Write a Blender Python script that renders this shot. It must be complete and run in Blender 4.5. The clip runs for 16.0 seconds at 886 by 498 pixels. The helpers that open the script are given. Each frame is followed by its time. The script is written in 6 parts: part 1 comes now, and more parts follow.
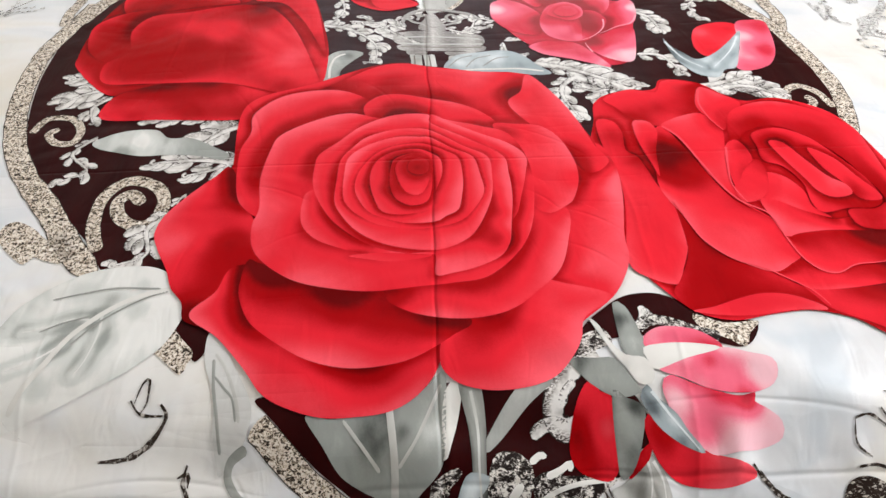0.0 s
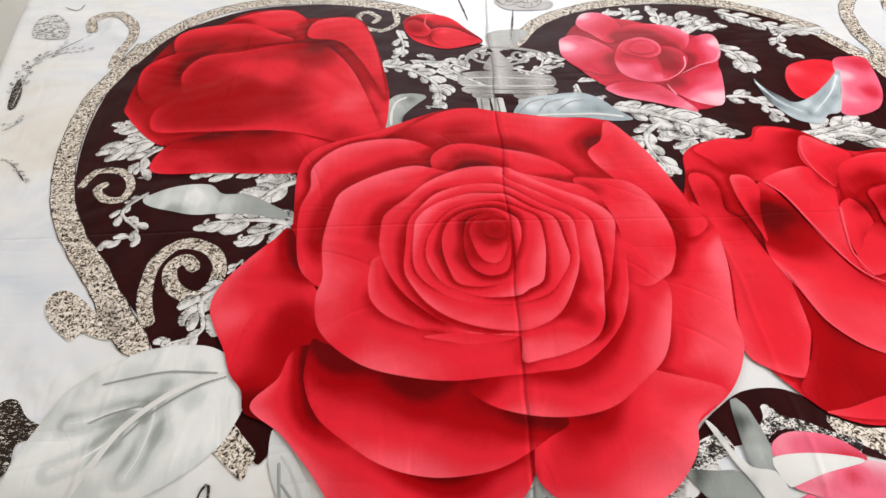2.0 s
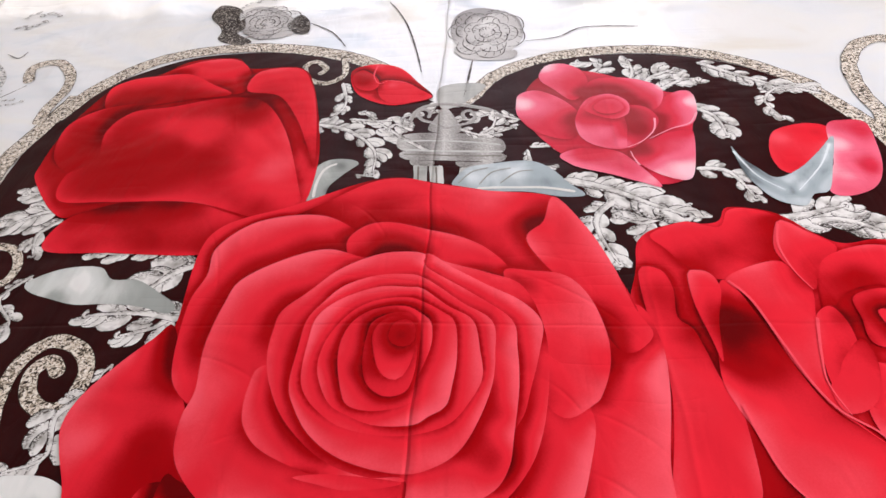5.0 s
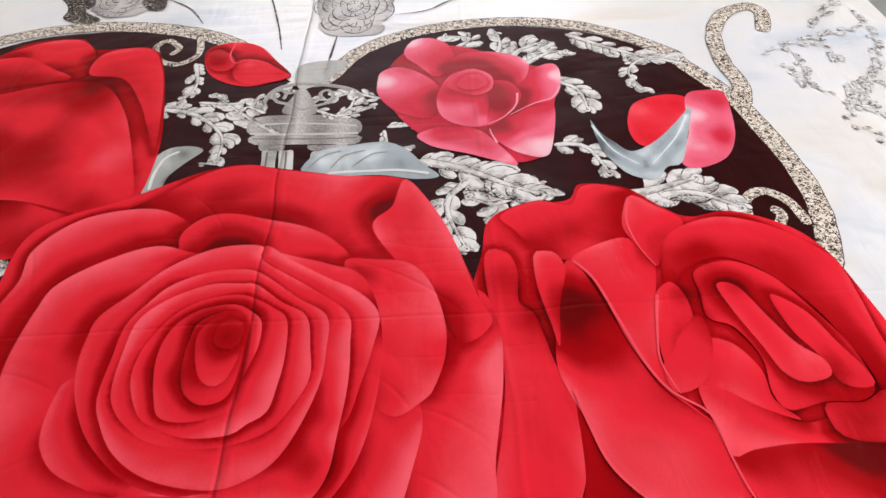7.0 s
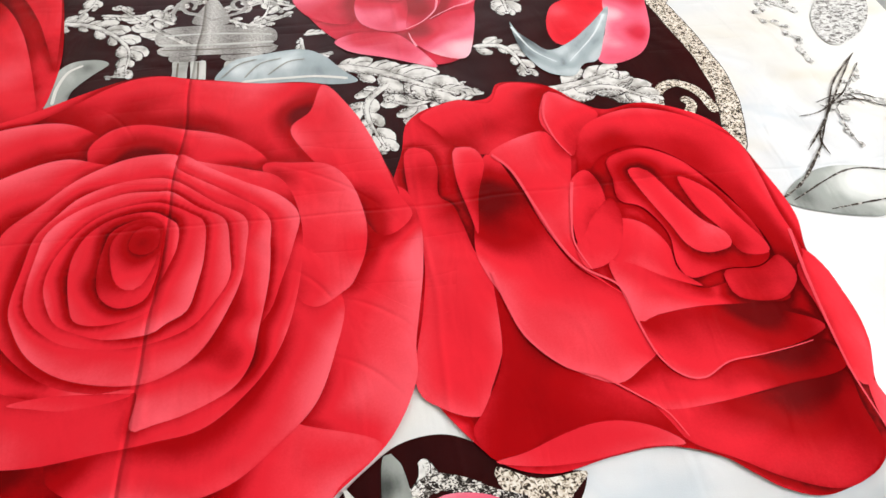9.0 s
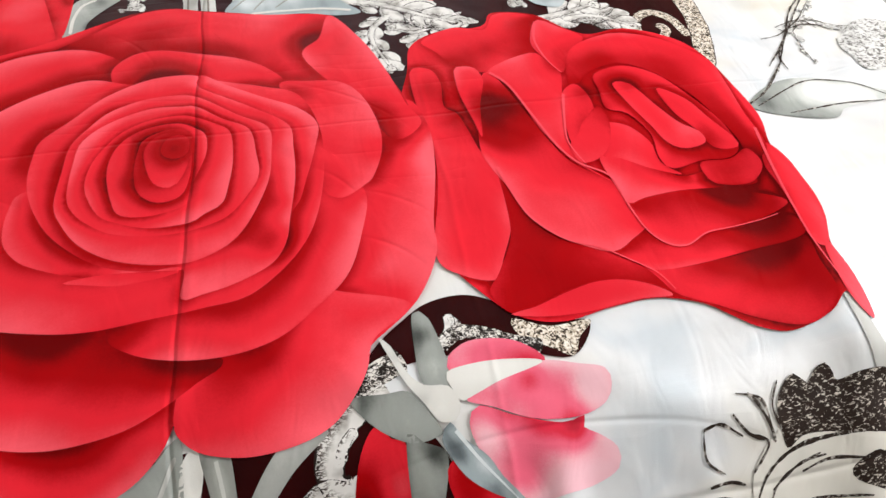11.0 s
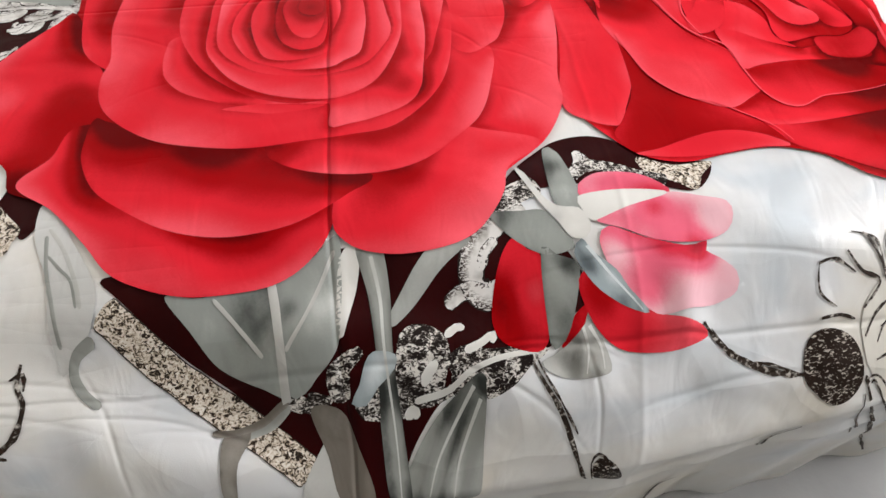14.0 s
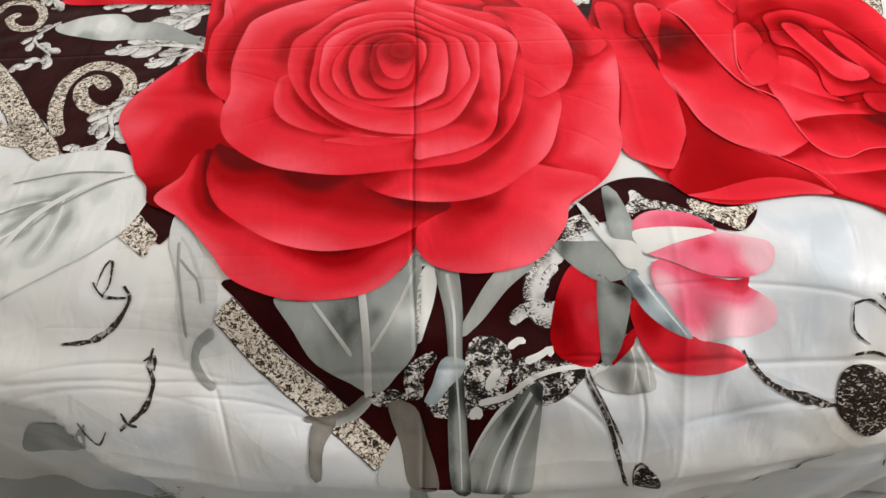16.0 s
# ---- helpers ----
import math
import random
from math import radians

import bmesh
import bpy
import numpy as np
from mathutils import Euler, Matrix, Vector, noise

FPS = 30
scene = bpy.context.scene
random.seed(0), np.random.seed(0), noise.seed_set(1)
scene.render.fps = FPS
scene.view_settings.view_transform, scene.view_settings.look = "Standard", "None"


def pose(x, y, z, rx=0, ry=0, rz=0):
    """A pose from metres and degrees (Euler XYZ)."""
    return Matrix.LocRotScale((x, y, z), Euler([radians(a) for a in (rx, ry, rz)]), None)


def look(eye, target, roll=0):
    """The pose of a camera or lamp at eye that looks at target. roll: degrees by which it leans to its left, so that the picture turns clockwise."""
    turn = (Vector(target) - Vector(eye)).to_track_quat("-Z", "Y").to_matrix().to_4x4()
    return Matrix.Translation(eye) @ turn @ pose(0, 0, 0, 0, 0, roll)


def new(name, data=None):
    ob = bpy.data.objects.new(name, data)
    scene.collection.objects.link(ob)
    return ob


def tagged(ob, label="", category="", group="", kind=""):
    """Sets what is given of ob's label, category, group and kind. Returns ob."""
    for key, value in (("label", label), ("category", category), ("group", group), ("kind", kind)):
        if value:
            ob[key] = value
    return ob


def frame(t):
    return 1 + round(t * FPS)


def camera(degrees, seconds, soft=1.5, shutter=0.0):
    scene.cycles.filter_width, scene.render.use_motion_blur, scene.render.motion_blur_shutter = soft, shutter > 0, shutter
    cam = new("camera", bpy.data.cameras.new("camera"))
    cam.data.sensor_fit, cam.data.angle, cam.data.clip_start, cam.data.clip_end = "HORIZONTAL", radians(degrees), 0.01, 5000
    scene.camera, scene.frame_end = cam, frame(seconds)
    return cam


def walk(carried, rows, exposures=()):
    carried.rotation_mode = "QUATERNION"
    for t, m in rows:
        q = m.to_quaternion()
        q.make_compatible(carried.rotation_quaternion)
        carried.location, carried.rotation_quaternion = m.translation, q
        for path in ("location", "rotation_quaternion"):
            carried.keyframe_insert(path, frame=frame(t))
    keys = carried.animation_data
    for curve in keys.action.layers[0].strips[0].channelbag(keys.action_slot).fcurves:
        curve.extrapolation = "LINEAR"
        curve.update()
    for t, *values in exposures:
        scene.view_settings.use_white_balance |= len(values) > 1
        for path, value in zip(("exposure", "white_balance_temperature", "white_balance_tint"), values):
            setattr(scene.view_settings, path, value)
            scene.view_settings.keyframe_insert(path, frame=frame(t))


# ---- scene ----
cam = camera(71.6, 16.0)
METRES, EYE, TILT, LEAN, TURN = 1.05, 1.1, -48.7, -2.9, 0.0
PATH = [
    (0, (-0.003, -0.39, 1.159), (0.033, 0.926, -0.346), -0.9),
    (0.5, (-0.026, -0.362, 1.149), (-0.003, 0.939, -0.37), -0.7),
    (1, (-0.053, -0.321, 1.147), (-0.048, 0.984, -0.368), -1.0),
    (1.5, (-0.074, -0.288, 1.151), (-0.092, 1.039, -0.346), -1.9),
    (2, (-0.073, -0.262, 1.15), (-0.124, 1.081, -0.331), -3.3),
    (2.5, (-0.069, -0.23, 1.154), (-0.139, 1.106, -0.333), -3.7),
    (3, (-0.021, -0.189, 1.153), (-0.169, 1.183, -0.295), -5.9),
    (5.5, (0.123, -0.071, 1.122), (-0.032, 1.3, -0.326), -5.4),
    (6, (0.166, -0.055, 1.113), (0.073, 1.308, -0.348), -4.6),
    (6.5, (0.202, -0.046, 1.104), (0.167, 1.289, -0.384), -3.6),
    (7, (0.232, -0.047, 1.098), (0.24, 1.273, -0.405), -3.0),
    (7.5, (0.252, -0.059, 1.089), (0.298, 1.227, -0.443), -2.3),
    (8, (0.268, -0.077, 1.069), (0.348, 1.178, -0.486), -2.1),
    (8.2, (0.269, -0.082, 1.065), (0.363, 1.151, -0.507), -1.8),
    (10.5, (0.222, -0.19, 1.058), (0.453, 0.958, -0.563), 1.6),
    (11, (0.193, -0.234, 1.052), (0.444, 0.913, -0.567), 2.3),
    (11.5, (0.163, -0.269, 1.042), (0.417, 0.873, -0.58), 3.3),
    (12, (0.148, -0.303, 1.025), (0.398, 0.829, -0.605), 3.0),
    (12.5, (0.139, -0.326, 1.014), (0.402, 0.801, -0.618), 3.9),
    (13, (0.117, -0.347, 1.007), (0.35, 0.787, -0.624), 3.2),
    (13.5, (0.089, -0.359, 1.003), (0.282, 0.774, -0.633), 2.5),
    (14, (0.064, -0.372, 0.999), (0.212, 0.736, -0.66), 1.2),
    (14.5, (0.05, -0.392, 1.003), (0.167, 0.702, -0.667), 0.6),
    (15, (0.035, -0.419, 1.031), (0.112, 0.671, -0.645), -0.7),
    (15.5, (0.031, -0.414, 1.059), (0.08, 0.7, -0.601), -1.2),
    (16, (0.034, -0.418, 1.078), (0.032, 0.746, -0.549), -2.0),
]
walk(cam, [(t, look(eye, target, roll)) for t, eye, target, roll in PATH],
     [(0, 0.02, 6400, 12), (3, -0.09, 6380, 14), (5.5, -0.19, 6330, 19), (7, -0.25, 6380, 16), (8, -0.03, 6450, 12), (10.5, -0.05, 6450, 10),
      (11.2, 0.0, 6450, 11), (12, -0.12, 6430, 11), (13, -0.06, 6430, 12), (16, -0.08, 6480, 11)])

# ---- light ----
world = bpy.data.worlds.new("daylight")
scene.world = world
world.use_nodes = True
sky = world.node_tree.nodes.new("ShaderNodeTexSky")
sky.sky_type, sky.sun_disc = "NISHITA", False
sky.sun_elevation, sky.sun_rotation = radians(40), radians(20)
world.node_tree.nodes["Background"].inputs["Strength"].default_value = 0.12
world.node_tree.links.new(sky.outputs["Color"], world.node_tree.nodes["Background"].inputs["Color"])

sun_data = bpy.data.lights.new("sun", "SUN")
sun_data.energy, sun_data.angle, sun_data.color = 2.0, radians(0.5), (1, 0.95, 0.88)
sun = new("sun", sun_data)
sun.matrix_world = look((2, 8, 7), (0, 0, 0))


def added_light(name, eye, target, wide, high, power, color):
    data = bpy.data.lights.new(name, "AREA")
    data.shape, data.size, data.size_y, data.energy, data.color = "RECTANGLE", wide, high, power, color
    ob = new(name, data)
    ob.matrix_world = look(eye, target)
    return ob


# two added lamps, their sources unseen, placed and tuned to light the bed
added_light("added_light_far", (0.1, 3.36, 1.75), (0.1, 0, 1.2), 2.3, 1.4, 44, (0.93, 0.94, 0.96))
added_light("added_light_side", (2.76, 0.1, 1.75), (0, -0.15, 0.9), 1.3, 1.3, 92, (0.97, 0.96, 0.95))

# ---- the sheet's shape ----
TOP = 0.5          # height of the bed's top


def foot(x):
    """The line along which the sheet turns down at the foot."""
    d = x - 0.1
    return -0.230 + 0.18 * d * d / (1 + 0.6 * d * d) + 0.042 / (1 + np.exp(np.clip((x + 0.395) / 0.012, -50, 50)))


def far_edge(x):
    return 1.362 - 0.115 * np.clip(x, -1.2, 1.2)


def side_edge(x, y):
    return np.where(x < 0, 0.98 + 0.26 * np.clip(y - 0.8, 0, 0.6), 1.07)


def sag(y):
    """How far the padding rounds down towards the foot."""
    return 2.7 * np.clip(0.03 - y, 0, 0.34) ** 2


creases = random.Random(7)
CREASES = [(creases.uniform(-0.62, 0.75), creases.uniform(-0.2, -0.01), radians(creases.gauss(0, 16)), creases.uniform(0.05, 0.14), creases.uniform(0.020, 0.028), creases.choice((-1, 1)) * creases.uniform(0.003, 0.005)) for _ in range(34)]
CREASES += [(creases.uniform(0.24, 0.36), creases.uniform(-0.2, -0.08), radians(90 + creases.gauss(0, 35)), creases.uniform(0.03, 0.06), 0.018, creases.choice((-1, 1)) * 0.0035) for _ in range(10)]
CREASES += [(creases.uniform(-0.6, 0.7), creases.uniform(-0.21, -0.10), radians(creases.gauss(0, 45)), creases.uniform(0.025, 0.05), 0.015, creases.choice((-1, 1)) * creases.uniform(0.0028, 0.0042)) for _ in range(36)]
CREASES += [(creases.uniform(-0.32, -0.12), creases.uniform(0.0, 0.3), radians(creases.gauss(38, 8)), creases.uniform(0.05, 0.10), 0.030, -creases.uniform(0.0008, 0.0014)) for _ in range(6)]
CREASES += [(creases.uniform(0.10, 0.32), creases.uniform(0.0, 0.28), radians(creases.gauss(-38, 9)), creases.uniform(0.05, 0.10), 0.030, -creases.uniform(0.0008, 0.0014)) for _ in range(7)]
CREASES += [(creases.uniform(-1.0, 1.0), creases.uniform(1.18, 1.4), radians(creases.gauss(0, 30)), creases.uniform(0.05, 0.12), 0.022, creases.uniform(0.003, 0.006)) for _ in range(22)]
CREASES += [(creases.choice((-1, 1)) * creases.uniform(0.78, 1.0), creases.uniform(0.2, 1.1), radians(creases.gauss(60, 30)), creases.uniform(0.06, 0.14), 0.022, creases.uniform(-0.004, 0.004)) for _ in range(20)]


def swell(x, y):
    """Gentle unevenness of the spread sheet."""
    z = 0.0025 * np.sin(5.1 * x + 1.3) * np.cos(4.3 * y + 0.4)
    near = np.exp(-((y + 0.17) / 0.11) ** 2)
    z = z + near * 0.014 * np.sin(46 * y + 9 * x + 1.2 * np.sin(5 * x)) * (0.55 + 0.45 * np.sin(4 * x + 2.4))
    z = z + 0.005 * np.exp(-((x - 0.30 - 0.05 * (y + 0.15)) / 0.018) ** 2) * np.exp(-((y + 0.15) / 0.06) ** 2)
    z = z + 0.005 * np.exp(-((x + 0.24 + 0.3 * (y + 0.17)) / 0.018) ** 2) * np.exp(-((y + 0.17) / 0.05) ** 2)
    z = z + 0.004 * np.exp(-((y + 0.10 + 0.12 * x) / 0.018) ** 2) * np.exp(-((x + 0.32) / 0.14) ** 2)
    z = z + 0.0045 * np.exp(-((y - 0.02 + 0.45 * (x - 0.6)) / 0.03) ** 2) * np.exp(-((x - 0.62) / 0.2) ** 2)
    along = (x - 0.711) * -0.102 + (y - 0.275) * -0.995
    across = (y - 0.275) * -0.102 - (x - 0.711) * -0.995
    z = z + 0.012 * np.exp(-(across / 0.030) ** 2) / (1 + np.exp(-along / 0.04)) / (1 + np.exp((along - 0.42) / 0.05))
    side = np.exp(-((np.abs(x) - 0.92) / 0.14) ** 2)
    z = z + side * 0.004 * np.sin(19 * x * np.sign(x) + 7 * y)
    for cx, cy, turn, long, wide, high in CREASES:
        u = (x - cx) * math.cos(turn) + (y - cy) * math.sin(turn)
        v = (y - cy) * math.cos(turn) - (x - cx) * math.sin(turn)
        z = z + high * np.exp(-(u / long) ** 2 - (v / wide) ** 2)
    return z + 0.004 * np.exp(-((y - 1.30) / 0.06) ** 2) * np.sin(17 * x + 3 * np.sin(9 * x))


def turn_down(d, r=0.016):
    """How far a point d beyond an edge goes out and down."""
    d = np.maximum(d, 0)
    a = np.minimum(d / r, math.pi / 2)
    return r * np.sin(a), r * (1 - np.cos(a)) + np.maximum(d - r * math.pi / 2, 0)


def drape(x, y, lift=0.0):
    """A place on the spread sheet, lifted off it along its normal."""
    x, y = np.asarray(x, float), np.asarray(y, float)
    f, e, w = foot(x), far_edge(x), side_edge(x, y)
    nd = np.maximum(f - y, 0)
    far, fd = turn_down(y - e)
    out, sd = turn_down(np.abs(x) - w)
    down = np.maximum(np.maximum(nd, fd), sd)
    tn, tf, ts = [np.clip(v / 0.012, 0, 1) for v in (nd, fd, sd)]
    # loose folds in what hangs
    k = np.clip(nd / 0.10, 0, 1)
    hang = k * (0.007 * np.sin(23 * x + 1) + 0.004 * np.sin(51 * x) + 0.006 * np.sin(7 * x + 2)) + 0.006 * np.exp(-((nd - 0.035 - 0.03 * np.sin(3 * x)) / 0.012) ** 2)
    Y = np.where(y < f, f - hang - lift * tn, np.where(y > e, e + far + lift * tf, y))
    X = np.where(np.abs(x) > w, np.sign(x) * (w + out + lift * ts), x)
    top = np.clip(y, f, e)
    Z = TOP - sag(top) + swell(X, top) * np.clip(1 - down / 0.03, 0, 1) - down + lift * (1 - np.maximum(np.maximum(tn, tf), ts))
    return X, Y, Z


# ---- materials ----
def nodes_of(name, rough=0.55, sheen=0.0, spec=0.10):
    m = bpy.data.materials.new(name)
    m.use_nodes = True
    b = m.node_tree.nodes["Principled BSDF"]
    b.inputs["Roughness"].default_value = rough
    b.inputs["Sheen Weight"].default_value = sheen
    b.inputs["Specular IOR Level"].default_value = spec
    return m, m.node_tree.nodes, m.node_tree.links, b


def ramp(nt, fac, stops, mode="EASE"):
    r = nt.nodes.new("ShaderNodeValToRGB")
    r.color_ramp.interpolation = mode
    while len(r.color_ramp.elements) < len(stops):
        r.color_ramp.elements.new(0.5)
    for e, (p, c) in zip(r.color_ramp.elements, stops):
        e.position, e.color = p, (*c, 1)
    nt.links.new(fac, r.inputs["Fac"])
    return r.outputs["Color"]


def maths(nt, op, a, b=None):
    n = nt.nodes.new("ShaderNodeMath")
    n.operation = op
    for i, v in enumerate((a, b)):
        if v is None:
            continue
        if isinstance(v, (int, float)):
            n.inputs[i].default_value = v
        else:
            nt.links.new(v, n.inputs[i])
    return n.outputs[0]


def noise_of(nt, scale, detail=3.0, stretch=(1, 1, 1), distort=0.0, turn=0.0):
    g = nt.nodes.new("ShaderNodeNewGeometry")
    mp = nt.nodes.new("ShaderNodeMapping")
    mp.inputs["Scale"].default_value = stretch
    mp.inputs["Rotation"].default_value[2] = radians(turn)
    nt.links.new(g.outputs["Position"], mp.inputs["Vector"])
    n = nt.nodes.new("ShaderNodeTexNoise")
    n.inputs["Scale"].default_value, n.inputs["Detail"].default_value, n.inputs["Distortion"].default_value = scale, detail, distort
    nt.links.new(mp.outputs["Vector"], n.inputs["Vector"])
    return n.outputs["Fac"]


def pressed(nt, axis, at, width, waver=0.004):
    """A pressed fold line across the cloth: 1 in the line, 0 away from it."""
    g = nt.nodes.new("ShaderNodeNewGeometry")
    s = nt.nodes.new("ShaderNodeSeparateXYZ")
    nt.links.new(g.outputs["Position"], s.inputs[0])
    wob = maths(nt, "MULTIPLY", maths(nt, "SUBTRACT", noise_of(nt, 7, 1), 0.5), waver * 4)
    d = maths(nt, "DIVIDE", maths(nt, "SUBTRACT", maths(nt, "ADD", s.outputs[axis], wob), at), width)
    return maths(nt, "POWER", 2.718, maths(nt, "MULTIPLY", maths(nt, "MULTIPLY", d, d), -1.0))


# sharp little creases: where, which way, half length, depth
NICKS = [(0.236, 0.239, -31, 0.042, 0.0007), (0.176, 0.275, -49, 0.028, 0.0007), (0.202, 0.422, -36, 0.074, 0.0007), (-0.3, 0.496, -69, 0.075, 0.0007),
         (-0.22, 0.214, 28, 0.04, 0.0007), (0.222, 0.17, -35, 0.032, 0.0007), (-0.234, 0.316, -21, 0.042, 0.0007), (-0.083, 0.572, -51, 0.038, 0.0007),
         (-0.356, 0.186, 79, 0.042, 0.0007), (-0.364, -0.135, -1, 0.103, 0.0016), (-0.222, -0.158, -74, 0.045, 0.0016), (-0.19, -0.147, -8, 0.072, 0.0016),
         (0.254, -0.17, -82, 0.045, 0.0016), (0.198, -0.12, -5, 0.063, 0.0016), (-0.325, -0.109, -2, 0.106, 0.0016), (0.366, -0.054, -3, 0.163, 0.0016),
         (-0.122, -0.164, -13, 0.055, 0.0016), (0.392, -0.166, 5, 0.133, 0.0016), (0.165, -0.154, -26, 0.07, 0.0016)]


def crease(nt, x, y, turn, half):
    """One sharp crease of the cloth: 1 along its line, fading to its ends."""
    g = nt.nodes.new("ShaderNodeNewGeometry")
    mp = nt.nodes.new("ShaderNodeMapping")
    mp.vector_type = "TEXTURE"
    mp.inputs["Location"].default_value = (x, y, 0)
    mp.inputs["Rotation"].default_value[2] = radians(turn)
    nt.links.new(g.outputs["Position"], mp.inputs["Vector"])
    s = nt.nodes.new("ShaderNodeSeparateXYZ")
    nt.links.new(mp.outputs["Vector"], s.inputs[0])
    u = maths(nt, "DIVIDE", s.outputs["X"], half)
    v = maths(nt, "DIVIDE", maths(nt, "ADD", s.outputs["Y"], maths(nt, "MULTIPLY", maths(nt, "MULTIPLY", u, u), half * 0.12)), 0.0028)
    return maths(nt, "POWER", 2.718, maths(nt, "MULTIPLY", maths(nt, "ADD", maths(nt, "MULTIPLY", u, u), maths(nt, "MULTIPLY", v, v)), -1.0))


def crumple(nt):
    """Flat facets and sharp ridges where the cloth is bunched at the foot."""
    g = nt.nodes.new("ShaderNodeNewGeometry")
    s = nt.nodes.new("ShaderNodeSeparateXYZ")
    nt.links.new(g.outputs["Position"], s.inputs[0])
    vor = nt.nodes.new("ShaderNodeTexVoronoi")
    vor.inputs["Scale"].default_value = 9
    mp = nt.nodes.new("ShaderNodeMapping")
    mp.inputs["Scale"].default_value = (0.7, 1.5, 1)
    nt.links.new(g.outputs["Position"], mp.inputs["Vector"])
    nt.links.new(mp.outputs["Vector"], vor.inputs["Vector"])
    bunched = maths(nt, "MINIMUM", maths(nt, "MAXIMUM", maths(nt, "DIVIDE", maths(nt, "SUBTRACT", -0.02, s.outputs["Y"]), 0.14), 0.0), 1.0)
    return maths(nt, "MULTIPLY", maths(nt, "MULTIPLY", vor.outputs["Distance"], bunched), 0.012)


def relief_nodes():
    """Weave, crumples and pressed folds, the same on plain and on printed cloth."""
    nt = bpy.data.node_groups.new("cloth_relief", "ShaderNodeTree")
    nt.interface.new_socket("Normal", in_out="OUTPUT", socket_type="NodeSocketVector")
    h = maths(nt, "MULTIPLY", noise_of(nt, 4.5, 2, (1, 1.3, 1), 0.8), 0.017)
    h = maths(nt, "ADD", h, maths(nt, "MULTIPLY", noise_of(nt, 13, 2, (1.8, 0.7, 1), 1.2), 0.0020))
    # drag lines: thin slanting creases here and there
    for turn, scale in ((-32, 5.0), (40, 4.2)):
        n = noise_of(nt, scale, 1, (0.45, 3.2, 1), 0.3, turn)
        ridge = maths(nt, "POWER", maths(nt, "SUBTRACT", 1.0, maths(nt, "ABSOLUTE", maths(nt, "SUBTRACT", maths(nt, "MULTIPLY", n, 2.0), 1.0))), 14.0)
        where = maths(nt, "GREATER_THAN", noise_of(nt, 3.1, 1), 0.53)
        h = maths(nt, "SUBTRACT", h, maths(nt, "MULTIPLY", maths(nt, "MULTIPLY", ridge, where), 0.0005))
    h = maths(nt, "ADD", h, maths(nt, "MULTIPLY", noise_of(nt, 900, 1), 0.00012))
    for axis, at, width, deep in (("X", 0.0, 0.0024, -0.0032), ("X", 0.010, 0.005, 0.0010), ("Y", 0.375, 0.0025, -0.0009), ("Y", -0.128, 0.003, -0.0020),
                                  ("X", -0.5, 0.004, 0.0006), ("X", 0.30, 0.004, 0.0008)):
        h = maths(nt, "ADD", h, maths(nt, "MULTIPLY", pressed(nt, axis, at, width), deep))
    for x, y, turn, half, deep in NICKS:
        h = maths(nt, "SUBTRACT", h, maths(nt, "MULTIPLY", crease(nt, x, y, turn, half), deep))
    h = maths(nt, "ADD", h, crumple(nt))
    bump = nt.nodes.new("ShaderNodeBump")
    bump.inputs["Strength"].default_value, bump.inputs["Distance"].default_value = 0.8, 1.0
    nt.links.new(h, bump.inputs["Height"])
    nt.links.new(bump.outputs["Normal"], nt.nodes.new("NodeGroupOutput").inputs["Normal"])
    return nt


RELIEF = relief_nodes()


def relief(nt, bsdf):
    g = nt.nodes.new("ShaderNodeGroup")
    g.node_tree = RELIEF
    nt.links.new(g.outputs["Normal"], bsdf.inputs["Normal"])


def attribute(nt, name):
    a = nt.nodes.new("ShaderNodeAttribute")
    a.attribute_name = name
    return a.outputs["Fac"]


def dye(name, stops, grain=0.06, rough=0.5, wash=0.16, stretch=(1, 1, 1)):
    """Cloth printed in tones that follow the ink laid down."""
    m, n, l, b = nodes_of(name, rough)
    nt = m.node_tree
    ink = attribute(nt, "ink")
    fine = maths(nt, "MULTIPLY", maths(nt, "SUBTRACT", noise_of(nt, 420, 2), 0.5), grain)
    broad = maths(nt, "MULTIPLY", maths(nt, "SUBTRACT", noise_of(nt, 14, 3, stretch, 0.6), 0.5), wash)
    ink = maths(nt, "ADD", maths(nt, "ADD", ink, fine), broad)
    l.new(ramp(nt, ink, stops), b.inputs["Base Color"])
    relief(nt, b)
    return m


